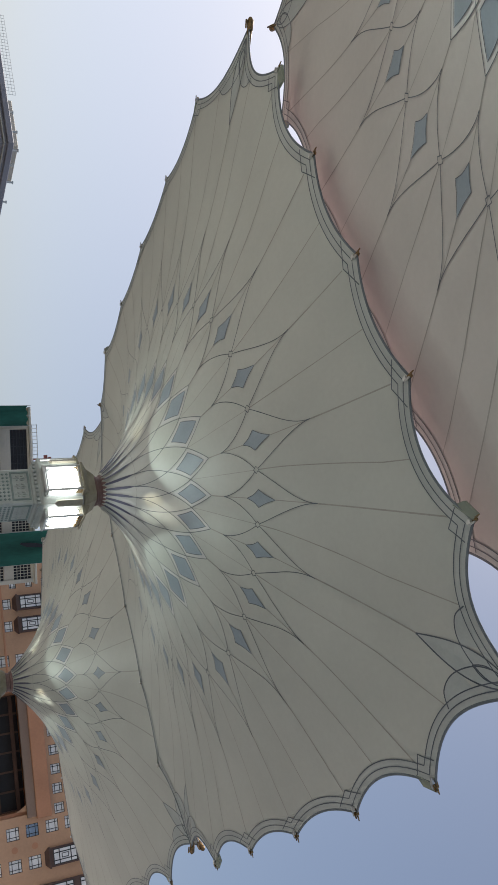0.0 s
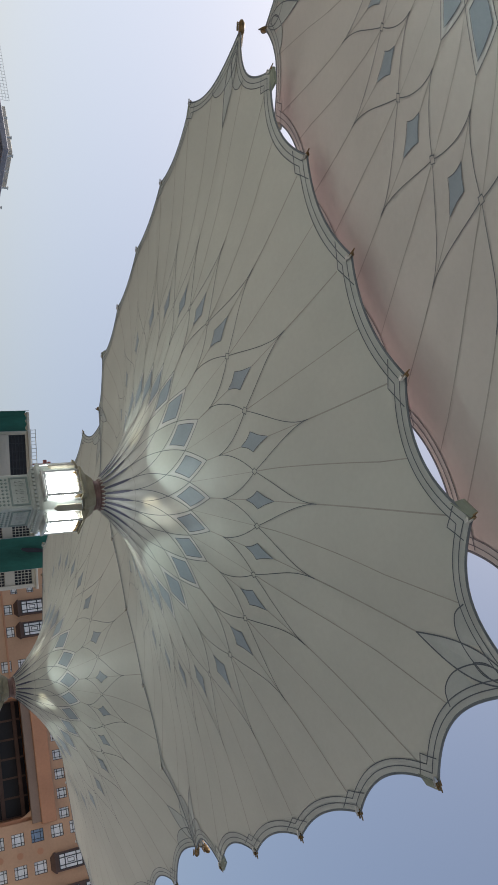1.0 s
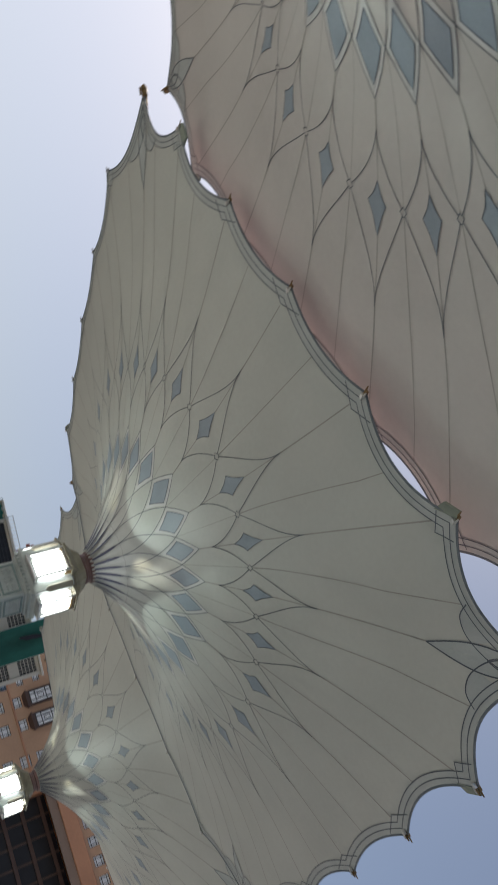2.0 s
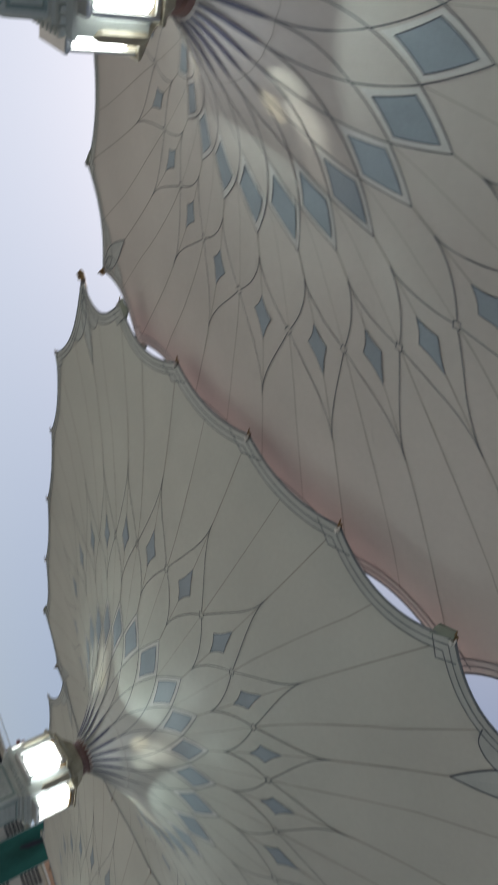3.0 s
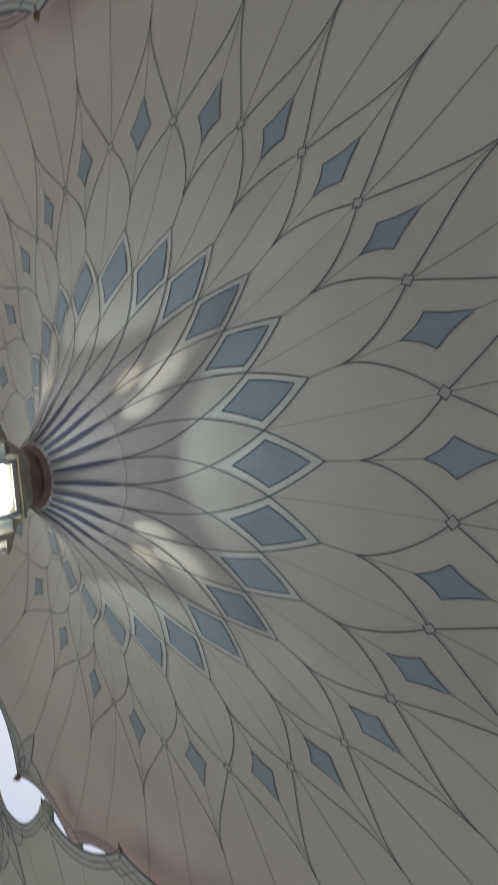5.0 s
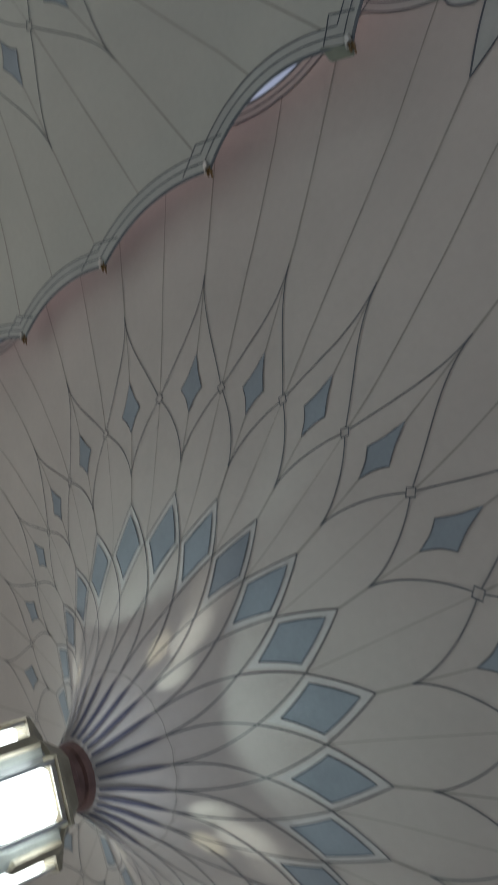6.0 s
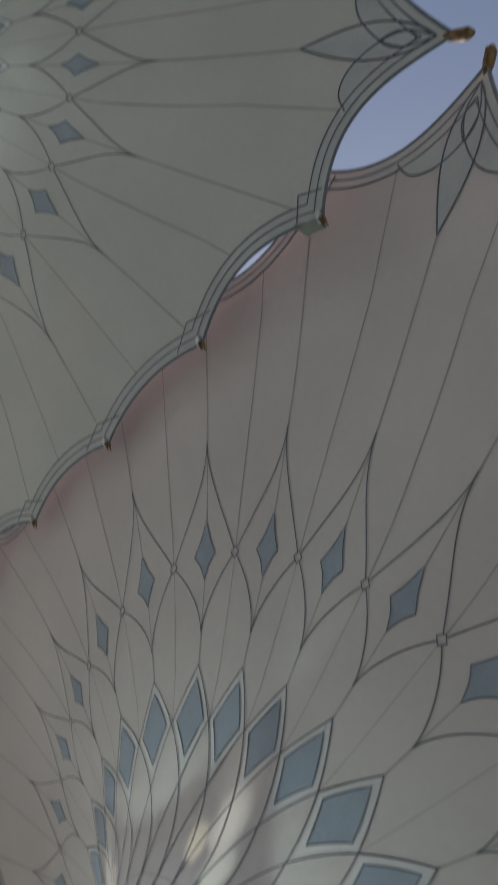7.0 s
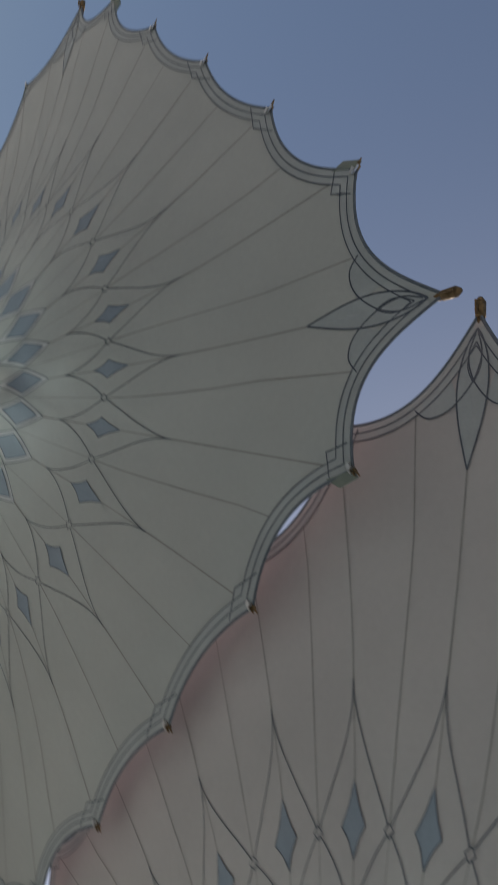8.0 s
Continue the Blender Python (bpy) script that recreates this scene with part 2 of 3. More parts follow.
def offset_edge(k, inset, s0=0.0, s1=1.0, n=22):
    """Plan points parallel to the scallop after node k."""
    pts = []
    for i in range(n + 1):
        s = s0 + (s1 - s0) * i / n
        sc = min(max(s, 0.0), 1.0)
        a, b = edge(k + max(sc - 0.01, 0)), edge(k + min(sc + 0.01, 0.99999))
        p = edge(k + min(sc, 0.99999))
        d = Vector((b.x - a.x, b.y - a.y, 0)).normalized()
        p = p + Vector((-d.y, d.x, 0)) * inset + d * (s - sc) * 4.2
        pts.append((p.x, p.y))
    return pts


def node_rays(k):
    """Plan point of node k and the directions in which its two scallops leave it."""
    p, a, b = edge(k), edge(k + 0.04), edge(k - 0.04)
    flat = lambda v: Vector((v.x, v.y, 0)).normalized()
    return Vector((p.x, p.y, 0)), flat(a - p), flat(b - p)


def mitre(k, inset):
    """Where the two lines at that inset from the scallops of node k meet, and how far along the scallop that is."""
    p, d1, d0 = node_rays(k)
    half = d1.angle(d0) / 2
    c = p + (d1 + d0).normalized() * (inset / math.sin(half))
    return (c.x, c.y), inset / math.tan(half) / 4.3


def border_run(k, inset):
    """Plan points of a border line along the scallop after node k, mitred at both ends."""
    a, s0 = mitre(k, inset)
    b, s1 = mitre(k + 1, inset)
    return [a] + offset_edge(k, inset, s0 + 0.025, 1 - s1 - 0.025) + [b]


# radii of the printed rings
R_RIB, R_CROSS, R_SIDE, R_TIP, R_LEAF, R_KNOT, R_POINT = 1.7, 3.12, 4.20, 5.24, 5.90, 7.52, 10.25


def build_gore(k, mem, parent, fabric):
    """One fabric gore round node seam k, with what is sewn on it."""
    bm = bmesh.new()
    radii = [0.62 + (10.2 - 0.62) * (i / 26) ** 1.5 for i in range(27)]
    grid = []
    na = 16
    for i in range(na + 1):
        u = k - 0.5 + i / na
        x, y = mem.polar(u, 20.0)
        x, y = x / 20.0, y / 20.0
        re = math.hypot(*edge(u)[:2])
        rs = radii + [10.2 + (re - 10.2) * j / 8 for j in range(1, 9)]
        grid.append([bm.verts.new((r * x, r * y, mem.height(r * x * 0.99999, r * y * 0.99999))) for r in rs])
    for a, b in zip(grid, grid[1:]):
        for j in range(len(a) - 1):
            bm.faces.new((a[j], a[j + 1], b[j + 1], b[j]))
    cover = bmesh.new()
    rows = [[cover.verts.new(v.co + Vector((0, 0, 0.03))) for v in col] for col in grid]
    for a, b in zip(rows, rows[1:]):
        for j in range(len(a) - 1):
            cover.faces.new((a[j], b[j], b[j + 1], a[j + 1]))
    gore = part("fabric_panel", bm, fabric, parent, "off-white translucent membrane gore", smooth=True)
    part("top_cover", cover, TOPSIDE, gore, "dusty sand-rose upper face of the membrane", smooth=True)

    def strip(name, pts, width, mat=LINE, label="", drop=0.02):
        b = bmesh.new()
        ribbon(b, mem, pts, width, drop)
        return part(name, b, mat, gore, label)

    for s in (-1, 1):
        # strip ends to the crossing, the flank of the large diamond and its tip
        strip("lattice_line", chain(mem, [(k + 0.5 * s, R_RIB), (k + 0.36 * s, 2.3), (k, R_CROSS), (k - 0.5 * s, R_SIDE)]), 0.023, label="dark slate lattice line")
        strip("frame_line", chain(mem, [(k + 0.5 * s, R_SIDE), (k + 0.23 * s, 4.74), (k, R_TIP)]), 0.023, label="dark slate frame line")
        # the pointed leaf round the small diamond
        pts = [(k + s * 0.5 * (i / 12) ** 1.35, R_LEAF + (R_KNOT - R_LEAF) * (i / 12) ** 0.92) for i in [j * 0.96 for j in range(13)]]
        strip("leaf_line", [mem.polar(*p) for p in pts], 0.025, label="dark slate leaf line")
        pts = [(k + s * (0.5 - 0.5 * math.sin(math.pi / 2 * i / 14)), R_KNOT + (R_POINT - R_KNOT) * i / 14) for i in [0.45 + 0.968 * j for j in range(15)]]
        strip("leaf_line", [mem.polar(*p) for p in pts], 0.025, label="dark slate leaf line")

    # outlines of the small and the large diamond
    def outline(keys, mid, swell, n):
        out = []
        for a, b in zip(keys, keys[1:] + keys[:1]):
            for i in range(n):
                t = i / n
                bend = 1 + swell * math.sin(math.pi * t)
                uu, rr = a[0] + (b[0] - a[0]) * t, a[1] + (b[1] - a[1]) * t
                out.append(mem.polar(k + uu * bend, mid + (rr - mid) * bend))
        return out

    st = outline([(0, 7.01), (0.165, 7.56), (0, 8.36), (-0.165, 7.56)], 7.58, -0.14, 6)
    lo = outline([(0, R_CROSS + 0.42), (0.36, R_SIDE), (0, R_TIP - 0.27), (-0.36, R_SIDE)], 4.24, 0.0, 5)
    strip("diamond_outline", st + st[:2], 0.02, drop=0.024)
    strip("diamond_outline", lo + lo[:2], 0.024, drop=0.024)

    rim = outline([(0, R_CROSS + 0.16), (0.46, R_SIDE), (0, R_TIP - 0.05), (-0.46, R_SIDE)], 4.22, 0.0, 5)
    b = bmesh.new()
    patch(b, mem, rim, mem.polar(k, 4.22), 0.006)
    part("diamond_border", b, PALE, gore, "pale border round the diamond", smooth=True)
    for name, shape, centre in (("large_diamond", lo, mem.polar(k, 4.25)), ("small_diamond", st, mem.polar(k, 7.58))):
        b = bmesh.new()
        patch(b, mem, shape, centre)
        part(name, b, INLAY, gore, "grey-blue fabric diamond", smooth=True)

    # the knot on the seam between two gores
    b = bmesh.new()
    c = [mem.polar(k + 0.5 + du, R_KNOT + dr) for du, dr in ((0, -0.125), (0.062, 0), (0, 0.125), (-0.062, 0))]
    ribbon(b, mem, c + c[:2], 0.030, 0.026)
    part("knot_square", b, LINE, gore)

    # the dark strip at the hub
    b = bmesh.new()
    ribbon(b, mem, [mem.polar(k + 0.5, 0.70 + (R_RIB - 0.70) * i / 12) for i in range(13)], 0.095, 0.03, taper=lambda t: 0.75 + 0.35 * math.sin(math.pi * min(1, t * 1.1)) - 0.5 * max(0, t - 0.8) / 0.2)
    part("hub_strip", b, RIB, gore, "dark slate strip in the fold")

    strip("ring_seam", [mem.polar(k - 0.5 + i / 8, 1.74) for i in range(9)], 0.016, SEAM)

    # welded seams
    r1 = math.hypot(*edge(k)[:2])
    r2 = math.hypot(*edge(k + 0.5)[:2])
    for du, ra, rb, w in ((0, R_TIP, R_LEAF, 0.04), (0, R_LEAF, 7.01, 0.026), (0, 8.36, R_POINT, 0.028), (0, R_POINT, 14.3 if k % 6 == 3 else r1 - 0.7, 0.046), (0.5, R_KNOT + 0.125, r2 - 0.42, 0.034), (0.5, R_SIDE, R_KNOT - 0.125, 0.016)):
        strip("welded_seam", [mem.polar(k + du, ra + (rb - ra) * i / 12) for i in range(13)], w, SEAM, "grey-brown welded seam", 0.008)

    # border band, its two lines and the edge belt of the scallop after the node
    corner = k % 6 == 3
    b = bmesh.new()
    ribbon(b, mem, border_run(k, 0.22), 0.40, 0.008)
    part("border_band", b, BAND, gore, "grey-green reinforced border")
    strip("border_line", border_run(k, 0.22), 0.030, label="dark border line")
    strip("border_line", border_run(k, 0.41), 0.030, label="dark border line")
    b = bmesh.new()
    rings = []
    for i in range(25):
        s = i / 24 * 0.99998
        p = edge(k + s)
        a, c = edge(k + max(s - 0.01, 0)), edge(k + min(s + 0.01, 0.99999))
        d = (c - a).normalized()
        side = Vector((-d.y, d.x, 0)).normalized()
        p = Vector((p.x, p.y, p.z + mem.lift))
        up = Vector((0, 0, 1))
        rings.append([p + side * 0.055 - up * 0.015, p - up * 0.035, p - side * 0.025, p + up * 0.03, p + side * 0.055 + up * 0.025])
    loft(b, rings)
    part("edge_belt", b, BELT, gore, "blue-grey rolled edge belt", smooth=True)

    if not corner:
        # the square knot of the border at the node
        p, d1, d0 = node_rays(k)
        o = -(d1 + d0).normalized()
        q = min(0.64 / math.sin(d1.angle(d0)), 0.95)
        sq = [p + d1 * (q + 0.02) + d0 * 0.06, p + d1 * q + d0 * (q * 0.55), p + (d1 + d0) * q, p + d0 * q + d1 * (q * 0.55), p + d0 * (q + 0.02) + d1 * 0.06]
        pts = []
        for a, c in zip(sq, sq[1:]):
            pts += [(a.lerp(c, i / 4).x, a.lerp(c, i / 4).y) for i in range(4)]
        pts.append((sq[-1].x, sq[-1].y))
        strip("border_knot", pts, 0.032, label="dark square knot of the border", drop=0.024)
        b = bmesh.new()
        patch(b, mem, [(q.x, q.y) for q in sq], ((p - o * 0.42).x, (p - o * 0.42).y), 0.015, 2)
        part("knot_inlay", b, BAND, gore)
    else:
        build_corner(k, mem, gore)
    return gore


def build_corner(k, mem, gore):
    """The printed flower at a corner, in metres inwards along the diagonal and across it."""
    tip = node(k)
    d = -Vector((tip.x, tip.y, 0)).normalized()
    s = Vector((-d.y, d.x, 0))

    def put(a, c):
        p = tip + d * a + s * c
        return p.x, p.y

    def strip(name, pts, width):
        b = bmesh.new()
        ribbon(b, mem, [put(*p) for p in pts], width)
        part(name, b, LINE, gore, "dark line of the corner flower")

    n = 16
    leaf = [(0.38 + 3.16 * i / n, 0.38 * math.sin(math.pi * (i / n) ** 0.8)) for i in range(n + 1)]
    for g in (-1, 1):
        strip("flower_line", [(a, g * c) for a, c in leaf], 0.04)
        # a long arc from the edge that sweeps inwards, across the leaf and back to the tip
        keys = [(2.06, 1.40), (2.30, 1.02), (2.16, 0.50), (1.62, 0.02), (1.02, -0.16), (0.50, -0.03)]
        arc = []
        for i in range(len(keys) - 1):
            p0, p1, p2, p3 = keys[max(i - 1, 0)], keys[i], keys[i + 1], keys[min(i + 2, len(keys) - 1)]
            for j in range(6):
                t = j / 6
                arc.append([0.5 * (2 * b + (c - a) * t + (2 * a - 5 * b + 4 * c - d) * t * t + (3 * b - a - 3 * c + d) * t**3) for a, b, c, d in zip(p0, p1, p2, p3)])
        strip("flower_line", [(a, g * c) for a, c in arc + [keys[-1]]], 0.036)
        strip("flower_line", [(0.70 + 0.95 * i / 10, g * 0.17 * math.sin(math.pi * i / 10)) for i in range(11)], 0.03)
        lobe = [p for p in arc if p[1] > 0.3]
        b = bmesh.new()
        patch(b, mem, [put(a, g * c) for a, c in lobe + [(1.30, 0.62), (1.72, 1.02)]], put(1.92, g * 0.85), 0.013, 3)
        part("corner_lobe", b, LOBE, gore, "blue-grey lobe inlay of the corner flower", smooth=True)
    b = bmesh.new()
    out = [put(a, c) for a, c in leaf] + [put(a, -c) for a, c in leaf[-2:0:-1]]
    patch(b, mem, out, put(1.9, 0), 0.014)
    part("corner_leaf", b, LOBE, gore, "grey-green leaf inlay", smooth=True)


def build_clamp(k, mem, parent):
    """What holds the edge at a node: a hook, with a flap beside the corners; at a corner the arm's end."""
    p = node(k) + Vector((0, 0, mem.lift))
    out = Vector((p.x, p.y, 0)).normalized() if k % 6 == 3 else Vector(((1, 0), (0, 1), (-1, 0), (0, -1))[((k + 3) // 6) % 4] + (0,))
    side = Vector((-out.y, out.x, 0))
    up = Vector((0, 0, 1))

    def block(bm, o, a0, a1, w0, w1, h0, h1):
        rings = []
        for a, w, h in ((a0, w0, h0), (a1, w1, h1)):
            c = o + out * a
            rings.append([c - side * w - up * h, c + side * w - up * h, c + side * w + up * h, c - side * w + up * h])
        loft(bm, rings)

    if k % 6 == 3:
        arm = bmesh.new()
        o = p + up * 0.04
        for a0, a1, r0, r1 in ((-0.60, -0.10, 0.06, 0.10), (-0.10, 0.24, 0.115, 0.125), (0.24, 0.36, 0.125, 0.05)):
            rings = [[o + out * a + (side * math.cos(t) + up * math.sin(t)) * r for t in [2 * math.pi * i / 14 for i in range(14)]] for a, r in ((a0, r0), (a1, r1))]
            loft(arm, rings)
        clamp = part("arm_tip", arm, GOLD, parent, "worn golden arm end at the corner", smooth=True)
        b = bmesh.new()
        block(b, p + up * 0.0, -0.28, 0.02, 0.09, 0.08, 0.03, 0.04)
        part("clamp_plate", b, GREYMETAL, clamp)
        b = bmesh.new()
        block(b, p - up * 0.13, -0.05, 0.26, 0.025, 0.02, 0.025, 0.025)
        part("shackle", b, GOLD, clamp)
        return
    b = bmesh.new()
    block(b, p, -0.12, 0.06, 0.055, 0.045, 0.04, 0.04)
    block(b, p + side * 0.04 - up * 0.05, -0.08, 0.14, 0.022, 0.016, 0.025, 0.018)
    block(b, p - side * 0.03 - up * 0.02, 0.0, 0.22, 0.02, 0.012, 0.025, 0.012)
    clamp = part("edge_clamp", b, GOLD, parent, "brown-gold edge clamp")
    b = bmesh.new()
    block(b, p - up * 0.09, -0.20, -0.05, 0.045, 0.05, 0.03, 0.04)
    block(b, p - up * 0.09 + side * 0.07, -0.12, 0.06, 0.018, 0.018, 0.02, 0.02)
    part("shackle", b, STEEL, clamp, "bright steel shackle")
    if k % 6 in (2, 4):
        g = -1 if k % 6 == 2 else 1
        b = bmesh.new()
        w = [p - out * 0.02 - up * 0.06, p + side * g * 0.62 - out * 0.42 - up * 0.10, p + side * g * 0.55 - out * 0.08 - up * 0.02, p + side * g * 0.06 + out * 0.16 - up * 0.02]
        loft(b, [w, [q + up * 0.09 for q in w]])
        part("edge_flap", b, FLAP, clamp, "olive fabric flap")


def build_mast(parent, lift):
    """The square stone column, its lantern with four lit panes, the neck and the collar."""
    def obj(name, rings, mat, label="", par=parent, smooth=False):
        b = bmesh.new()
        loft(b, [[(x, y, z + lift) for x, y, z in r] for r in rings])
        return part(name, b, mat, par, label, smooth)

    b = bmesh.new()
    loft(b, [square_ring(1.25, 0), square_ring(1.25, 0.5), square_ring(1.0, 0.75), square_ring(1.0, 1.4), square_ring(0.80, 1.6)])
    part("base", b, STONE, parent, "stepped stone base")
    b = bmesh.new()
    loft(b, [square_ring(0.74, 1.6, 0.06), square_ring(0.74, 7.2 + lift, 0.06)])
    shaft = part("shaft", b, STONE, parent, "square green-grey stone shaft")
    obj("cornice", [square_ring(0.74, 7.18), square_ring(0.80, 7.22), square_ring(0.80, 7.28), square_ring(0.92, 7.42), square_ring(0.98, 7.50), square_ring(0.98, 7.58), square_ring(0.88, 7.60)], STONE, "moulded stone cornice")
    lantern = obj("lantern_body", [square_ring(0.86, 7.58, 0.22), square_ring(0.86, 9.06, 0.22), square_ring(0.80, 9.10, 0.22)], GREYMETAL, "grey metal lantern body")
    neck = obj("neck", [square_ring(0.84, 9.08, 0.22), square_ring(0.90, 9.14, 0.24), square_ring(0.66, 9.56, 0.22), square_ring(0.60, 9.66, 0.2)], HOOD, "tapering olive-grey metal neck")
    obj("collar", [round_ring(0.55, 9.64), round_ring(0.60, 9.67), round_ring(0.60, 9.76), round_ring(0.57, 9.78), round_ring(0.57, 9.90), round_ring(0.63, 9.94), round_ring(0.65, 9.99), round_ring(0.668, 10.07), round_ring(0.60, 10.12)], COPPER, "dull copper-red metal collar", smooth=False)
    # unseen from below; added to keep sun from leaking through the hub
    obj("mast_head", [round_ring(0.56, 10.1), round_ring(0.56, 11.6), round_ring(0.40, 11.9), round_ring(0.08, 12.05)], GREYMETAL, "unseen grey mast head closing the hub", smooth=True)
    for i in range(4):
        turn = Matrix.Rotation(i * math.pi / 2, 4, "Z")

        def side(name, bm, mat, par, label=""):
            bmesh.ops.transform(bm, matrix=turn @ Matrix.Translation((0, 0, lift)), verts=bm.verts)
            return part(name, bm, mat, par, label)

        # the lamp on this side: frame, lit pane, hood, gilt fretwork
        b = bmesh.new()
        box(b, -0.56, 0.56, -1.30, -0.84, 7.58, 7.66, 0.015)
        box(b, -0.52, 0.52, -1.26, -0.84, 7.662, 7.73, 0.01)
        for x in (-0.49, 0.49):
            box(b, x - 0.04, x + 0.04, -1.262, -1.205, 7.732, 8.99, 0.008)
        box(b, -0.449, 0.449, -1.258, -1.21, 8.905, 8.99, 0.008)
        lamp = side("lamp_frame", b, STEEL, lantern, "pale metal lamp frame")
        b = bmesh.new()
        box(b, -0.44, 0.44, -1.235, -0.865, 7.80, 8.90, 0.10)
        side("lamp_pane", b, LAMPGLASS, lamp, "glowing white lamp pane")
        b = bmesh.new()
        rr = random.Random(11 + i)
        for j in range(26):
            x = -0.48 + 0.0385 * j
            box(b, x - 0.008, x + 0.008, -1.262, -1.240, 8.80 + rr.uniform(0, 0.07), 9.0)
        for j in range(9):
            y = -1.22 + 0.04 * j
            for xx in (-0.508, 0.496):
                box(b, xx, xx + 0.012, y - 0.008, y + 0.008, 8.72 + rr.uniform(0, 0.1), 9.0)
        side("fretwork", b, GOLD, lamp, "gilt fretwork under the hood")
        b = bmesh.new()
        loft(b, [[(-0.60, -1.34, 9.0), (0.60, -1.34, 9.0), (0.60, -0.80, 9.0), (-0.60, -0.80, 9.0)], [(-0.58, -1.31, 9.08), (0.58, -1.31, 9.08), (0.58, -0.80, 9.08), (-0.58, -0.80, 9.08)], [(-0.44, -0.90, 9.32), (0.44, -0.90, 9.32), (0.44, -0.70, 9.32), (-0.44, -0.70, 9.32)]])
        side("hood", b, HOOD, lantern, "sloping olive-grey lamp hood")
        # corner pier with its pointed niche
        b = bmesh.new()
        pier = [(0.60, -0.92), (0.92, -0.92), (0.92, -0.60), (0.80, -0.60), (0.60, -0.80)]
        loft(b, [[(x, y, 7.58) for x, y in pier], [(x, y, 8.0) for x, y in pier]])
        loft(b, [[(0.78 + (x - 0.78) * 0.8, -0.78 + (y + 0.78) * 0.8, 8.0) for x, y in pier], [(0.78 + (x - 0.78) * 0.8, -0.78 + (y + 0.78) * 0.8, 9.0) for x, y in pier]])
        side("corner_pier", b, STONE, lantern, "grey-green corner pier")
        b = bmesh.new()
        c = Vector((0.86, -0.86, 0))
        t, o = Vector((0.7071, 0.7071, 0)), Vector((0.7071, -0.7071, 0))
        prof = [(-0.12, 8.05), (0, 7.9), (0.12, 8.05), (0.12, 8.95), (-0.12, 8.95)]
        loft(b, [[c + t * w + o * 0.0 + Vector((0, 0, z)) for w, z in prof], [c + t * w + o * 0.10 + Vector((0, 0, z)) for w, z in prof]])
        side("uplight_case", b, HOOD, lantern, "pointed dark uplight case")
        # stone panels on the shaft
        b = bmesh.new()
        for x0, x1, z0, z1 in ((-0.60, 0.60, 6.46, 6.53), (-0.60, 0.60, 7.08, 7.15), (-0.60, -0.53, 6.53, 7.08), (0.53, 0.60, 6.53, 7.08)):
            box(b, x0, x1, -0.775, -0.738, z0, z1, 0.008)
        frame_ob = side("panel_frame", b, CARVED, shaft, "carved panel frame")
        for f in range(3):
            b = bmesh.new()
            cx = -0.34 + 0.34 * f
            for px, pz, w, h in ((0, 6.93, 0.05, 0.10), (-0.085, 6.90, 0.04, 0.085), (0.085, 6.90, 0.04, 0.085), (-0.07, 6.72, 0.05, 0.06), (0.07, 6.72, 0.05, 0.06)):
                turns = [math.pi / 4 * q for q in range(8)]
                loft(b, [[(cx + px + w * math.cos(h2), -0.74, pz + h * math.sin(h2)) for h2 in turns], [(cx + px + 0.5 * w * math.cos(h2), -0.775, pz + 0.5 * h * math.sin(h2)) for h2 in turns]])
            box(b, cx - 0.014, cx + 0.014, -0.76, -0.738, 6.58, 6.88)
            box(b, cx - 0.09, cx + 0.09, -0.755, -0.738, 6.80, 6.825)
            side("carved_flower", b, STONE, frame_ob, "pale carved flower relief")
        b = bmesh.new()
        for j in range(9):
            for q in range(8):
                x, z = -0.525 + 0.15 * q, 6.36 - 0.15 * j
                loft(b, [[(x - 0.06, -0.739, z), (x, -0.739, z - 0.06), (x + 0.06, -0.739, z), (x, -0.739, z + 0.06)], [(x - 0.035, -0.765, z), (x, -0.765, z - 0.035), (x + 0.035, -0.765, z), (x, -0.765, z + 0.035)]])
        side("carved_grille", b, CARVED, shaft, "carved stone lattice")
        for j in range(11):
            x = -0.85 + 0.17 * j
            b = bmesh.new()
            box(b, x - 0.05, x + 0.05, -0.96, -0.85, 7.30, 7.40, 0.01)
            side("dentil", b, STONE, shaft)


def build_umbrella(label, profile, lift, mast_lift, fabric):
    mem = Membrane(profile, lift)
    root = new("shade_umbrella")
    tagged(root, label, "umbrella", "row of shade umbrellas")
    for k in range(6):
        gore = build_gore(k, mem, root, fabric)
        for q in range(1, 4):
            m = Matrix.Rotation(q * math.pi / 2, 4, "Z")
            g = again(gore, root, m)
            for child in list(gore.children):
                again(child, g, Matrix())
    for k in range(24):
        build_clamp(k, mem, root)
    build_mast(root, mast_lift)
    return root


LABEL = "open square off-white fabric umbrella on stone mast"
low = build_umbrella(LABEL + ", lower edge", PROFILE_LOW, 0.0, 0.11, FABRIC)
low.location = (PITCH, 0, 0)
copy_thing(low, pose(-PITCH, 0, -0.06))
build_umbrella(LABEL + ", higher edge", PROFILE_HIGH, HIGH, 0.36, FABRIC_WARM)
far = build_umbrella(LABEL + ", higher edge", PROFILE_HIGH, HIGH, 0.36, FABRIC)
far.location = (2 * PITCH, 0, -0.43)
UPLIGHTS_AND_FILL = (
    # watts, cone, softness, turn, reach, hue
    (310, 13.0, 0.9, -0.17, 2.25, (0.95, 1.0, 0.86)),
    (480, 13.5, 0.9, -0.05, 2.85, (1.0, 1.0, 0.87)),
    (360, 10.5, 0.85, 0.11, 2.35, (1.0, 0.91, 0.64)),
    (180, 16.0, 1.0, 0.03, 3.6, (1.0, 0.98, 0.84)),
    # wide bluish fill lamp, added only to lift the dark hub
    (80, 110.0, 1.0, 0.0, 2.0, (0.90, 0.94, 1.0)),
)
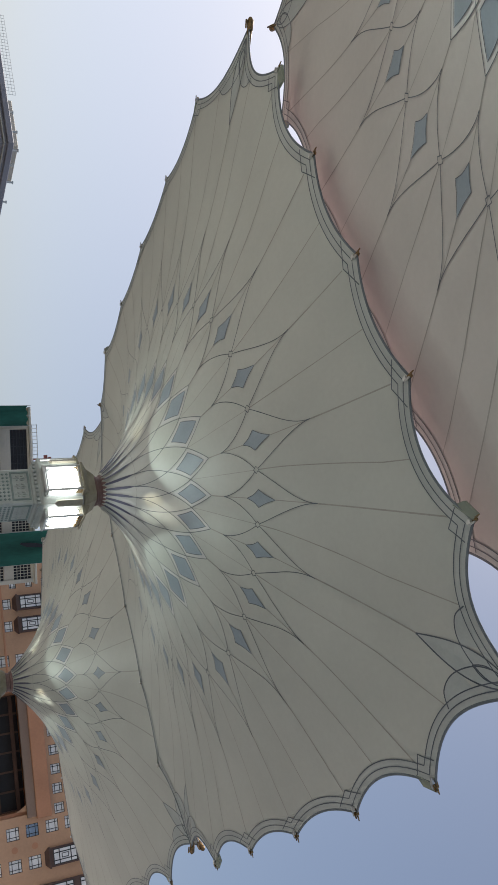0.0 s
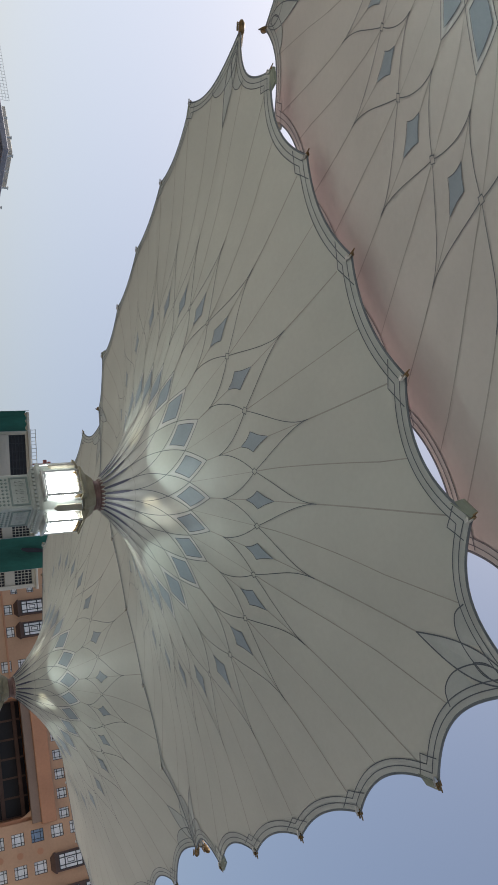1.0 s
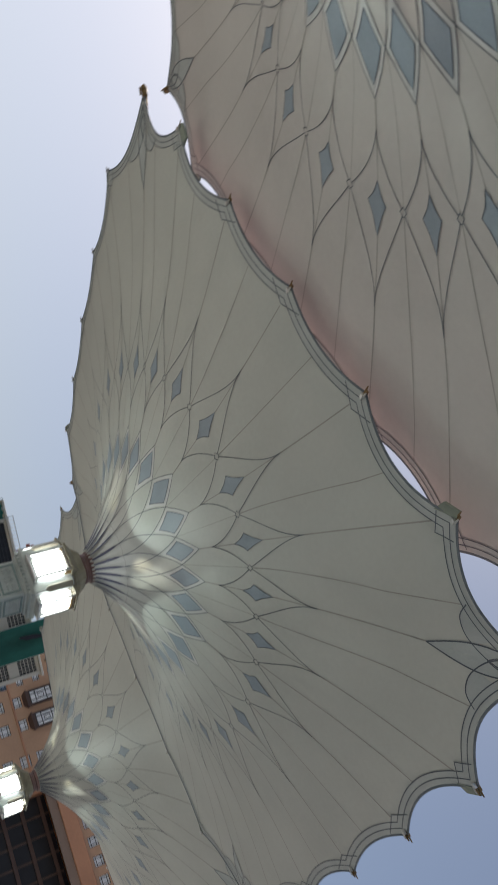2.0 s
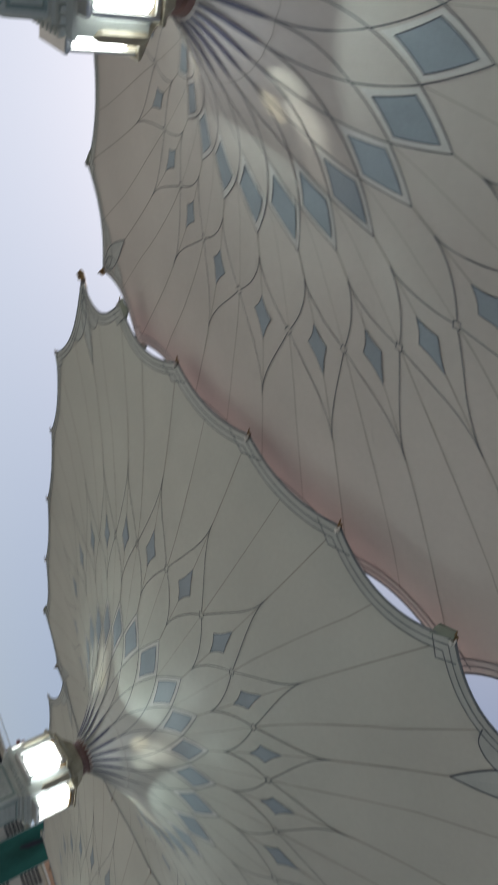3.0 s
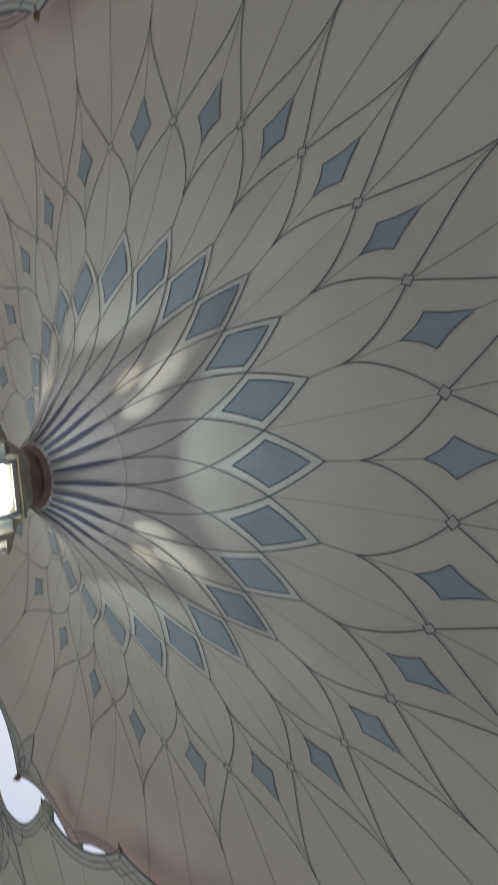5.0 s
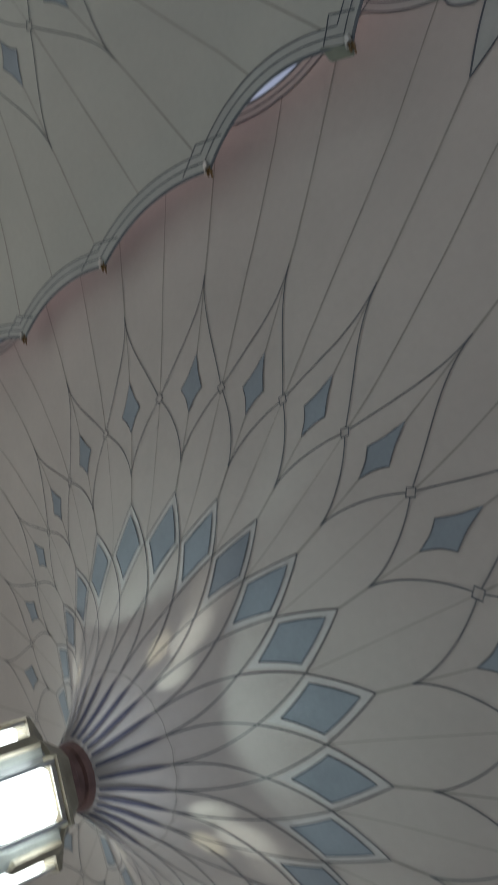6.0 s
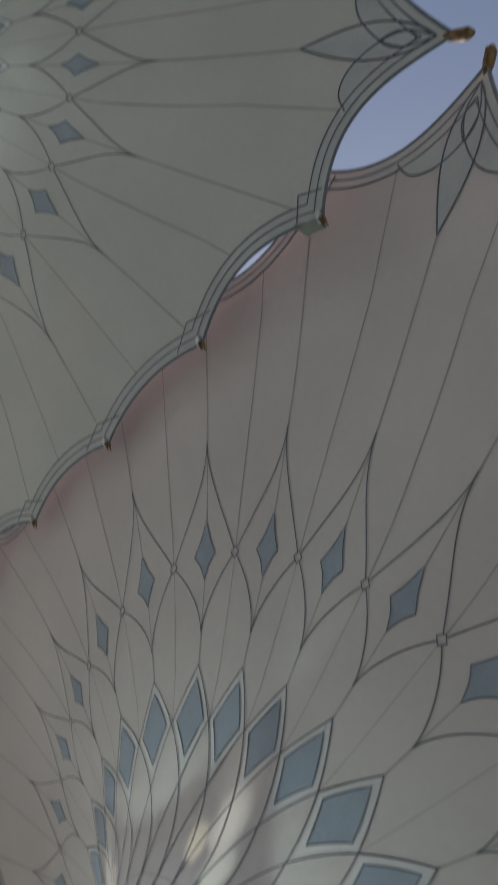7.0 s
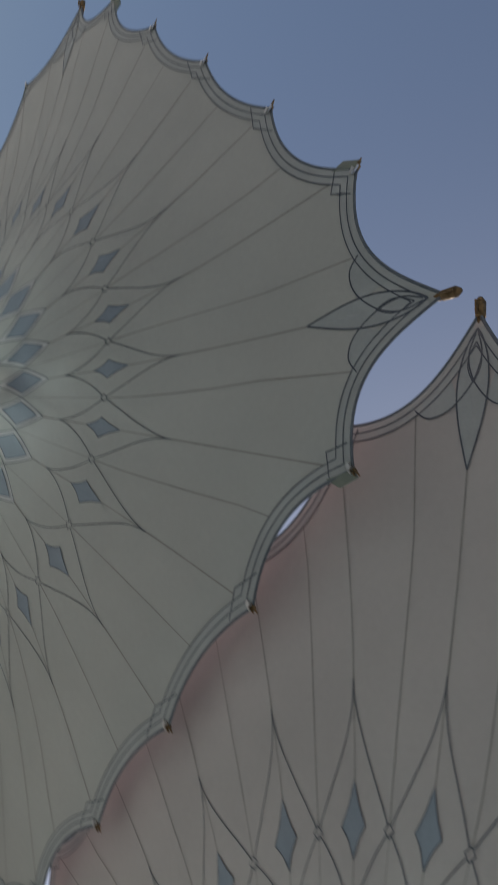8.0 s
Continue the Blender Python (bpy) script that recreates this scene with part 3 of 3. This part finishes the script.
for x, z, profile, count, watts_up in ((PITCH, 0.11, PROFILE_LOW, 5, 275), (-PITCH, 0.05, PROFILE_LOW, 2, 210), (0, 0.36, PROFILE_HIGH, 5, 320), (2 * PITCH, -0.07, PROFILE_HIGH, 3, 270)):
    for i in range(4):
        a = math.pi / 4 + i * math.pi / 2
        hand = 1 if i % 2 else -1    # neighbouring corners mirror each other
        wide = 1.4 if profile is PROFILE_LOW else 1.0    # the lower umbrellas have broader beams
        for watts, size, blend, turn, reach, hue in UPLIGHTS_AND_FILL[:count]:
            # the fifth row's lamp is the added hub fill, under the same name
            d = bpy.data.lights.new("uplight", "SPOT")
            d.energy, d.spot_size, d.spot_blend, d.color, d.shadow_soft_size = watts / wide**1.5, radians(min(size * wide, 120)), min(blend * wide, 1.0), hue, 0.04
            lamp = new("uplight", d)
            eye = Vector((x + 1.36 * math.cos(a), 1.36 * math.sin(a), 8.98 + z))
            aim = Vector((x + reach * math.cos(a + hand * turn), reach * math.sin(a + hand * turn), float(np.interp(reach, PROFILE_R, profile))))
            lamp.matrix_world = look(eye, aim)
        # the floodlight on the hood of each lamp, cut off towards the hub
        c, s = math.cos(i * math.pi / 2), math.sin(i * math.pi / 2)
        d = bpy.data.lights.new("floodlight", "SPOT")
        d.energy, d.spot_size, d.spot_blend, d.color, d.shadow_soft_size = watts_up, radians(157), 0.11, (0.85, 1.0, 0.93), 0.05
        lamp = new("floodlight", d)
        eye = Vector((x + 1.42 * c, 1.42 * s, 9.14 + z))
        lamp.matrix_world = look(eye, eye + Vector((c * math.cos(radians(-11)), s * math.cos(radians(-11)), math.sin(radians(-11)))))

# ---- ground ----
b = bmesh.new()
g = [-4000, -600, -150, -60, -30, 0, 30, 60, 90, 150, 400, 1200, 4000]
vs = [[b.verts.new((x, y, 0)) for x in g] for y in g]
for i in range(len(g) - 1):
    for j in range(len(g) - 1):
        b.faces.new((vs[i][j], vs[i][j + 1], vs[i + 1][j + 1], vs[i + 1][j]))
tagged(part("ground", b, MARBLE), "pale polished marble plaza paving", "ground", kind="structure")
# unseen dark sheet towards the buildings, added to cut bounce light on the canopies
b = bmesh.new()
box(b, -600, 600, 17.0, 400, -0.2, 0.02)
tagged(part("road", b, DARK_GROUND), "unseen dark ground sheet that cuts bounce light beside the plaza", "road", kind="structure")


# ---- the buildings behind ----
UMBER = material("umber_plaster", (0.27, 0.19, 0.145), rough=0.75, vary=0.2, scale=0.2, fine=3)
EYE = Vector((-1.8, -14.4, 0))


def stand(azimuth, distance):
    """A frame of plan at a bearing from +y: x to the right along the front, y away, at that distance."""
    a = radians(azimuth)
    return Matrix.Translation(EYE + Vector((math.sin(a), math.cos(a), 0)) * distance) @ Matrix.Rotation(-a, 4, "Z")


def wall_with_openings(x0, x1, z0, z1, thick, openings, y=0.0):
    """A wall along x with rectangular holes (xa, xb, za, zb) through it, as one connected mesh."""
    bm = bmesh.new()
    xs = sorted({x0, x1, *[o[0] for o in openings], *[o[1] for o in openings]})
    zs = sorted({z0, z1, *[o[2] for o in openings], *[o[3] for o in openings]})
    nx, nz = len(xs) - 1, len(zs) - 1
    solid = [[not any(o[0] < (xs[i] + xs[i + 1]) / 2 < o[1] and o[2] < (zs[j] + zs[j + 1]) / 2 < o[3] for o in openings) for j in range(nz)] for i in range(nx)]
    made = {}

    def v(i, j, s):
        if (i, j, s) not in made:
            made[i, j, s] = bm.verts.new((xs[i], y + thick * s, zs[j]))
        return made[i, j, s]

    for i in range(nx):
        for j in range(nz):
            if not solid[i][j]:
                continue
            bm.faces.new((v(i, j, 0), v(i + 1, j, 0), v(i + 1, j + 1, 0), v(i, j + 1, 0)))
            bm.faces.new((v(i, j + 1, 1), v(i + 1, j + 1, 1), v(i + 1, j, 1), v(i, j, 1)))
            if i == 0 or not solid[i - 1][j]:
                bm.faces.new((v(i, j, 1), v(i, j, 0), v(i, j + 1, 0), v(i, j + 1, 1)))
            if i == nx - 1 or not solid[i + 1][j]:
                bm.faces.new((v(i + 1, j, 0), v(i + 1, j, 1), v(i + 1, j + 1, 1), v(i + 1, j + 1, 0)))
            if j == 0 or not solid[i][j - 1]:
                bm.faces.new((v(i, j, 1), v(i + 1, j, 1), v(i + 1, j, 0), v(i, j, 0)))
            if j == nz - 1 or not solid[i][j + 1]:
                bm.faces.new((v(i, j + 1, 0), v(i + 1, j + 1, 0), v(i + 1, j + 1, 1), v(i, j + 1, 1)))
    return bm


def lattice_window(parent, x, z, w, h, pane_mat, y=0.12, t=0.10, doubled=False):
    """A window with a border of small panes round a large one."""
    def cuts(c, size):
        a, f, g = size / 2, 0.25 * size, t / 2
        spans = [(c - a + 0.09, c - f - g), (c - f + g, c + f - g), (c + f + g, c + a - 0.09)]
        return spans
    holes = [(xa, xb, za, zb) for xa, xb in cuts(x, w) for za, zb in cuts(z, h)]
    b = wall_with_openings(x - w / 2 - 0.05, x + w / 2 + 0.05, z - h / 2 - 0.05, z + h / 2 + 0.05, 0.06, holes, y - 0.05)
    win = part("window", b, DARKFRAME, parent, "dark lattice window frame")
    b = bmesh.new()
    box(b, x - w / 2, x + w / 2, y + 0.022, y + 0.07, z - h / 2, z + h / 2)
    part("pane", b, pane_mat, win)
    if doubled:
        b = wall_with_openings(x - 0.15 * w, x + 0.15 * w, z - 0.15 * h, z + 0.15 * h, 0.05, [(x - 0.15 * w + 0.1, x + 0.15 * w - 0.1, z - 0.15 * h + 0.1, z + 0.15 * h - 0.1)], y - 0.04)
        part("inner_frame", b, DARKFRAME, win)


def timber_bay(parent, x, w, z0, z1, floors):
    """A projecting brown timber bay with panes in groups."""
    b = bmesh.new()
    loft(b, [[(x - w / 2 + 0.5, -0.1, z0 - 0.9), (x + w / 2 - 0.5, -0.1, z0 - 0.9), (x + w / 2 - 0.5, 0.02, z0 - 0.9), (x - w / 2 + 0.5, 0.02, z0 - 0.9)],
             [(x - w / 2 - 0.15, -1.0, z0 - 0.25), (x + w / 2 + 0.15, -1.0, z0 - 0.25), (x + w / 2 + 0.15, 0.02, z0 - 0.25), (x - w / 2 - 0.15, 0.02, z0 - 0.25)],
             [(x - w / 2 - 0.15, -1.0, z0), (x + w / 2 + 0.15, -1.0, z0), (x + w / 2 + 0.15, 0.02, z0), (x - w / 2 - 0.15, 0.02, z0)]])
    box(b, x - w / 2, x + w / 2, -0.78, 0.02, z0, z1)
    box(b, x - w / 2 - 0.2, x + w / 2 + 0.2, -1.0, 0.02, z1, z1 + 0.25)
    bay = part("timber_bay", b, BROWNWOOD, parent, "projecting dark brown timber bay")
    hh = (z1 - z0) / floors
    for f in range(floors):
        zc = z0 + hh * (f + 0.5)
        lattice_window(bay, x, zc, w * 0.80, hh * 0.80, PANE, y=-0.805, t=0.16, doubled=True)


def build_hotel():
    root = new("hotel_building")
    root.matrix_world = stand(79.73, 160) @ Matrix.Translation((0, 0, 0.9))
    tagged(root, "ochre stone hotel with brown timber bays and lattice windows", "building")
    windows, bays = [], []
    # right block
    for z in [23.6 - 3.45 * i for i in range(0, 6)] + [27.0, 30.5, 33.9, 37.3, 40.7]:
        windows.append((12.0, z, 2.1, 2.2))
        if z < 28:
            windows.append((17.2, z, 2.1, 2.2))
    bays += [(17.1, 3.1, 29.6, 39.8, 2), (22.6, 3.1, 27.6, 39.8, 2)]
    # left block
    for z in [30.6 - 3.1 * i for i in range(9)] + [33.7, 36.8, 39.9]:
        windows.append((-32.3, z, 1.5, 1.3))
        windows.append((-17.9, z + 0.3, 2.1, 1.9))
    for z in [25.9 - 3.3 * i for i in range(7)]:
        windows += [(-28.6, z, 2.0, 1.9), (-24.3, z, 2.0, 1.9)]
    bays += [(-28.6, 2.9, 28.0, 38.0, 2), (-24.3, 2.9, 28.0, 38.0, 2)]
    # small windows over the great recess
    for i in range(6):
        windows.append((-7.4 + 3.35 * i, 32.1, 1.8, 1.8))
    holes = [(x - w / 2, x + w / 2, z - h / 2, z + h / 2) for x, z, w, h in windows] + [(-12.7, 9.3, 4.0, 27.2)]
    part("wall", wall_with_openings(-36.5, 46, -0.9, 43, 0.9, holes), OCHRE, root, "weathered ochre stone facade")
    b = bmesh.new()
    box(b, -36.4, 45.9, 9.5, 24, -0.9, 42.8)
    part("rear_wall", b, TERRACOTTA, root)
    b = bmesh.new()
    box(b, -37.0, 46.5, -0.6, 24.5, 43.0, 43.9)
    part("roof", b, OCHRE, root)
    rng = random.Random(3)
    for x, z, w, h in windows:
        lattice_window(root, x, z, w, h, BLUEPANE if (abs(x - 12.0) < 0.1 and abs(z - 27) < 0.1) or rng.random() < 0.1 else PANE, y=0.25)
    for x, w, z0, z1, n in bays:
        timber_bay(root, x, w, z0, z1, n)
    # the great recess: jambs, soffit, lintel, dark glazing with mullions
    b = bmesh.new()
    box(b, -14.0, 10.3, -1.1, -0.02, 27.9, 30.5, 0.08)
    part("lintel", b, TERRACOTTA, root, "plain terracotta lintel band")
    b = bmesh.new()
    box(b, -13.6, 9.9, -0.7, -0.03, 26.3, 27.9, 0.05)
    part("lintel_moulding", b, UMBER, root)
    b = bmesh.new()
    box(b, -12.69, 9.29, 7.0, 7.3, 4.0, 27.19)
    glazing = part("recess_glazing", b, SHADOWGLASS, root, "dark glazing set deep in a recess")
    for i in range(7):
        b = bmesh.new()
        x = -12.1 + 3.45 * i
        box(b, x - 0.18, x + 0.18, 6.6, 7.0, 4.0, 27.1)
        part("mullion", b, BROWNWOOD, glazing)
    for i in range(7):
        b = bmesh.new()
        z = 5.0 + 3.5 * i
        box(b, -12.6, 9.2, 6.3, 6.62, z - 0.35, z + 0.35)
        part("spandrel", b, BROWNWOOD, glazing)
    for x in (-12.69, 8.69):
        b = bmesh.new()
        box(b, x, x + 0.6, 0.91, 7.0, 4.0, 27.15)
        part("recess_jamb", b, TERRACOTTA, root)
    b = bmesh.new()
    loft(b, [[(x, 0.2, z) for x, z in [(8.68, 27.1)] + [(8.68 - 2.2 * i / 8, 27.1 - 2.6 * (1 - i / 8) ** 2) for i in range(9)]], [(x, 0.7, z) for x, z in [(8.68, 27.1)] + [(8.68 - 2.2 * i / 8, 27.1 - 2.6 * (1 - i / 8) ** 2) for i in range(9)]]])
    part("corner_bracket", b, OCHRE, root)
    for z in (25.3, 21.9, 28.8):
        b = bmesh.new()
        loft(b, [[(14.6 + 0.55 * math.cos(a), -0.06, z - 1.6 + 0.55 * math.sin(a)) for a in [2 * math.pi * i / 16 for i in range(16)]], [(14.6 + 0.5 * math.cos(a), 0.02, z - 1.6 + 0.5 * math.sin(a)) for a in [2 * math.pi * i / 16 for i in range(16)]]])
        part("roundel", b, TERRACOTTA, root)
    for z in (19.2, 25.1, 35.4):
        b = bmesh.new()
        box(b, -36.6, -12.7, -0.18, -0.005, z - 0.18, z + 0.18, 0.03)
        part("string_course", b, TERRACOTTA, root)
    return root


def build_netted_block():
    root = new("apartment_block")
    root.matrix_world = stand(61.12, 120)
    tagged(root, "cream apartment block under repair, partly wrapped in green netting", "building")
    holes = []
    for z in [22.9 - 3.9 * i for i in range(5)]:
        holes += [(-7.5, -1.3, z - 1.0, z + 1.4), (5.5, 7.5, z - 1.2, z + 1.3), (12.4, 14.5, z - 1.2, z + 1.3)]
    part("wall", wall_with_openings(-10.4, 15.0, 0, 24.6, 0.5, holes), CREAM, root, "cream rendered front")
    b = bmesh.new()
    box(b, -10.3, 14.9, 3.0, 14, 0, 24.55)
    part("rear_wall", b, CREAM, root)
    b = bmesh.new()
    box(b, -10.8, 15.3, -0.5, 14.3, 24.6, 24.95, 0.05)
    part("roof", b, CREAM, root)
    for xa, xb, za, zb in holes:
        b = bmesh.new()
        box(b, xa, xb, 0.32, 0.4, za, zb)
        win = part("window", b, SHADOWGLASS, root, "large dark barred window")
        n, m = 5, 5
        cells = [(xa + (xb - xa) * i / n + 0.045, xa + (xb - xa) * (i + 1) / n - 0.045, za + (zb - za) * j / m + 0.04, za + (zb - za) * (j + 1) / m - 0.04) for i in range(n) for j in range(m)]
        b = wall_with_openings(xa, xb, za, zb, 0.1, cells, 0.2)
        part("window_grille", b, DARKFRAME if xa < 0 else CREAM, win)
    for x in (-7.9, -0.9, 5.1, 14.72):
        b = bmesh.new()
        box(b, x - 0.3, x + 0.27, -0.35, -0.005, 2, 24.28, 0.04)
        part("pilaster", b, CREAM, root)
    for z in (20.3, 16.4, 12.5):
        b = bmesh.new()
        box(b, -7.5, -3.3, -1.0, -0.36, z - 0.12, z + 0.05)
        for i in range(15):
            x = -7.4 + 0.285 * i
            box(b, x - 0.04, x + 0.04, -0.98, -0.9, z + 0.05, z + 0.95)
        box(b, -7.5, -3.3, -1.0, -0.88, z + 0.95, z + 1.05)
        part("balcony", b, CREAM, root, "white railed balcony")

    def net(x0, x1, z0, z1, seed):
        b = bmesh.new()
        r = random.Random(seed)
        nx, nz = 14, 18
        ph = [r.uniform(0, 6.28) for _ in range(4)]
        front = []
        for side in (0, 1):
            front.append([[b.verts.new((x0 + (x1 - x0) * i / nx, (-1.5 if side == 0 else -1.42) + 0.16 * math.sin(3 * i / nx * 3 + ph[0] + 0.3 * j) + 0.10 * math.sin(1.9 * j + ph[1]) * math.sin(2.2 * i + ph[2]), z0 + (z1 - z0) * j / nz + 0.12 * math.sin(i * 1.3 + ph[3]) * (j in (0, nz)))) for j in range(nz + 1)] for i in range(nx + 1)])
        for g in front:
            for i in range(nx):
                for j in range(nz):
                    b.faces.new((g[i][j], g[i + 1][j], g[i + 1][j + 1], g[i][j + 1]))
        ob = part("safety_net", b, NET, root, "creased green safety netting", smooth=True)
        for x in (x0, (x0 + x1) / 2, x1):
            p = bmesh.new()
            loft(p, [[(x + 0.05 * math.cos(a), -1.25 + 0.05 * math.sin(a), z) for a in [math.pi / 4 * i for i in range(8)]] for z in (0.0, z1 + 0.6)])
            part("scaffold_pole", p, STEEL, ob)

    net(-10.9, -7.95, 6, 24.2, 1)
    net(7.5, 12.2, 6, 26.6, 2)
    # dark plate before the net stands for the shade inside an open slit
    b = bmesh.new()
    loft(b, [[(9.0, y, 22.6), (9.25, y, 22.4), (9.7, y, 23.4), (9.9, y, 25.6), (9.6, y, 26.2), (9.2, y, 24.6)] for y in (-1.86, -1.80)])
    part("net_tear", b, SHADOWGLASS, root, "dark plate for the shade in a slit of the netting")
    # roof truss and rail
    b = bmesh.new()
    for z in (24.98, 25.7):
        box(b, -8.2, -2.0, -0.3, -0.2, z, z + 0.1)
    for i in range(12):
        x = -8.1 + 0.55 * i
        box(b, x - 0.04, x + 0.04, -0.29, -0.21, 24.94, 25.7)
    part("roof_rail", b, STEEL, root, "pale steel roof rail")
    b = bmesh.new()
    box(b, -3.1, -2.9, -0.1, 0.1, 24.94, 26.9)
    box(b, -3.6, -2.6, -0.25, 0.25, 26.7, 27.2, 0.05)
    box(b, -3.3, -2.7, -0.3, 0.3, 27.35, 27.75, 0.05)
    box(b, -3.06, -2.94, -0.06, 0.06, 27.15, 27.4)
    part("roof_hoist", b, RUST, root, "red-brown roof hoist")
    return root


def build_tower():
    root = new("office_block")
    root.matrix_world = stand(38.4, 222) @ Matrix.Rotation(radians(43), 4, "Z") @ Matrix.Diagonal((1.25, 1.0, 1.025, 1))
    tagged(root, "grey metal-clad block with railings and roof vents", "building")
    # the corner nearest the plaza is at the origin; fronts run along +x and +y
    b = bmesh.new()
    loft(b, [[(0, 0, 0), (26, 0, 0), (26, 50, 0), (0, 50, 0)], [(0, 0, 37.5), (26, 0, 37.5), (26, 50, 37.5), (0, 50, 37.5)]])
    part("body", b, TOWER, root)
    b = bmesh.new()
    box(b, -0.8, 26.8, -0.8, 50.8, 37.5, 39.0, 0.15)
    part("cornice", b, TOWER, root)
    b = bmesh.new()
    box(b, 1.5, 12, 1.5, 18, 39.0, 40.6, 0.1)
    part("plant_room", b, CREAM, root)
    for i in range(12):
        b = bmesh.new()
        y = 1.5 + 4 * i
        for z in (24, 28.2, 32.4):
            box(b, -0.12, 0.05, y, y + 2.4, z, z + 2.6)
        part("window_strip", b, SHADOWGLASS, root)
    for i in range(6):
        b = bmesh.new()
        x = 1.5 + 4 * i
        for z in (24, 28.2, 32.4):
            box(b, x, x + 2.4, -0.12, 0.05, z, z + 2.6)
        part("window_strip", b, SHADOWGLASS, root)
    b = bmesh.new()
    for i in range(26):
        y = 18 + 1.25 * i
        box(b, -0.06, 0.0, y - 0.03, y + 0.03, 39, 41.4)
    for z in (39.8, 40.6, 41.4):
        box(b, -0.07, 0.01, 18, 49.5, z - 0.03, z + 0.03)
    part("roof_rail", b, STEEL, root, "pale steel scaffold rail")
    # louvred panels and stepped ledges under the cornice
    rng = random.Random(8)
    for i in range(9):
        for z in (35.2, 33.9):
            b = bmesh.new()
            x = 0.8 + 2.6 * i + rng.uniform(-0.2, 0.2)
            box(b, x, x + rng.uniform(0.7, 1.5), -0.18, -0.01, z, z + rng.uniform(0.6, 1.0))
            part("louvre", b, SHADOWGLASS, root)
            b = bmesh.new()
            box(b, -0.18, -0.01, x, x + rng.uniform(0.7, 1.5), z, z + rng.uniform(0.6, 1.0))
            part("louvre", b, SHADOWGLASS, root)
    for z, d in ((36.5, 0.5), (31.6, 0.35)):
        b = bmesh.new()
        box(b, -d, 26 + d, -d, -0.005, z, z + 0.35, 0.04)
        box(b, -d, -0.005, 0.0, 50, z, z + 0.35, 0.04)
        part("ledge", b, CREAM, root)
    for x, y, h in ((2, 0.6, 1.4), (6, 0.3, 0.8), (11, 0.4, 1.6), (17, 0.3, 0.9), (0.4, 5, 1.3), (0.5, 12, 1.0)):
        b = bmesh.new()
        loft(b, [[(x + 0.25 * math.cos(a), y + 0.25 * math.sin(a), z) for a in [math.pi / 4 * i for i in range(8)]] for z in (39.0, 39.0 + h)])
        loft(b, [[(x + 0.4 * math.cos(a), y + 0.4 * math.sin(a), z) for a in [math.pi / 4 * i for i in range(8)]] for z in (39.0 + h, 39.25 + h)])
        part("roof_vent", b, STEEL, root)
    return root


build_hotel()
build_netted_block()
build_tower()
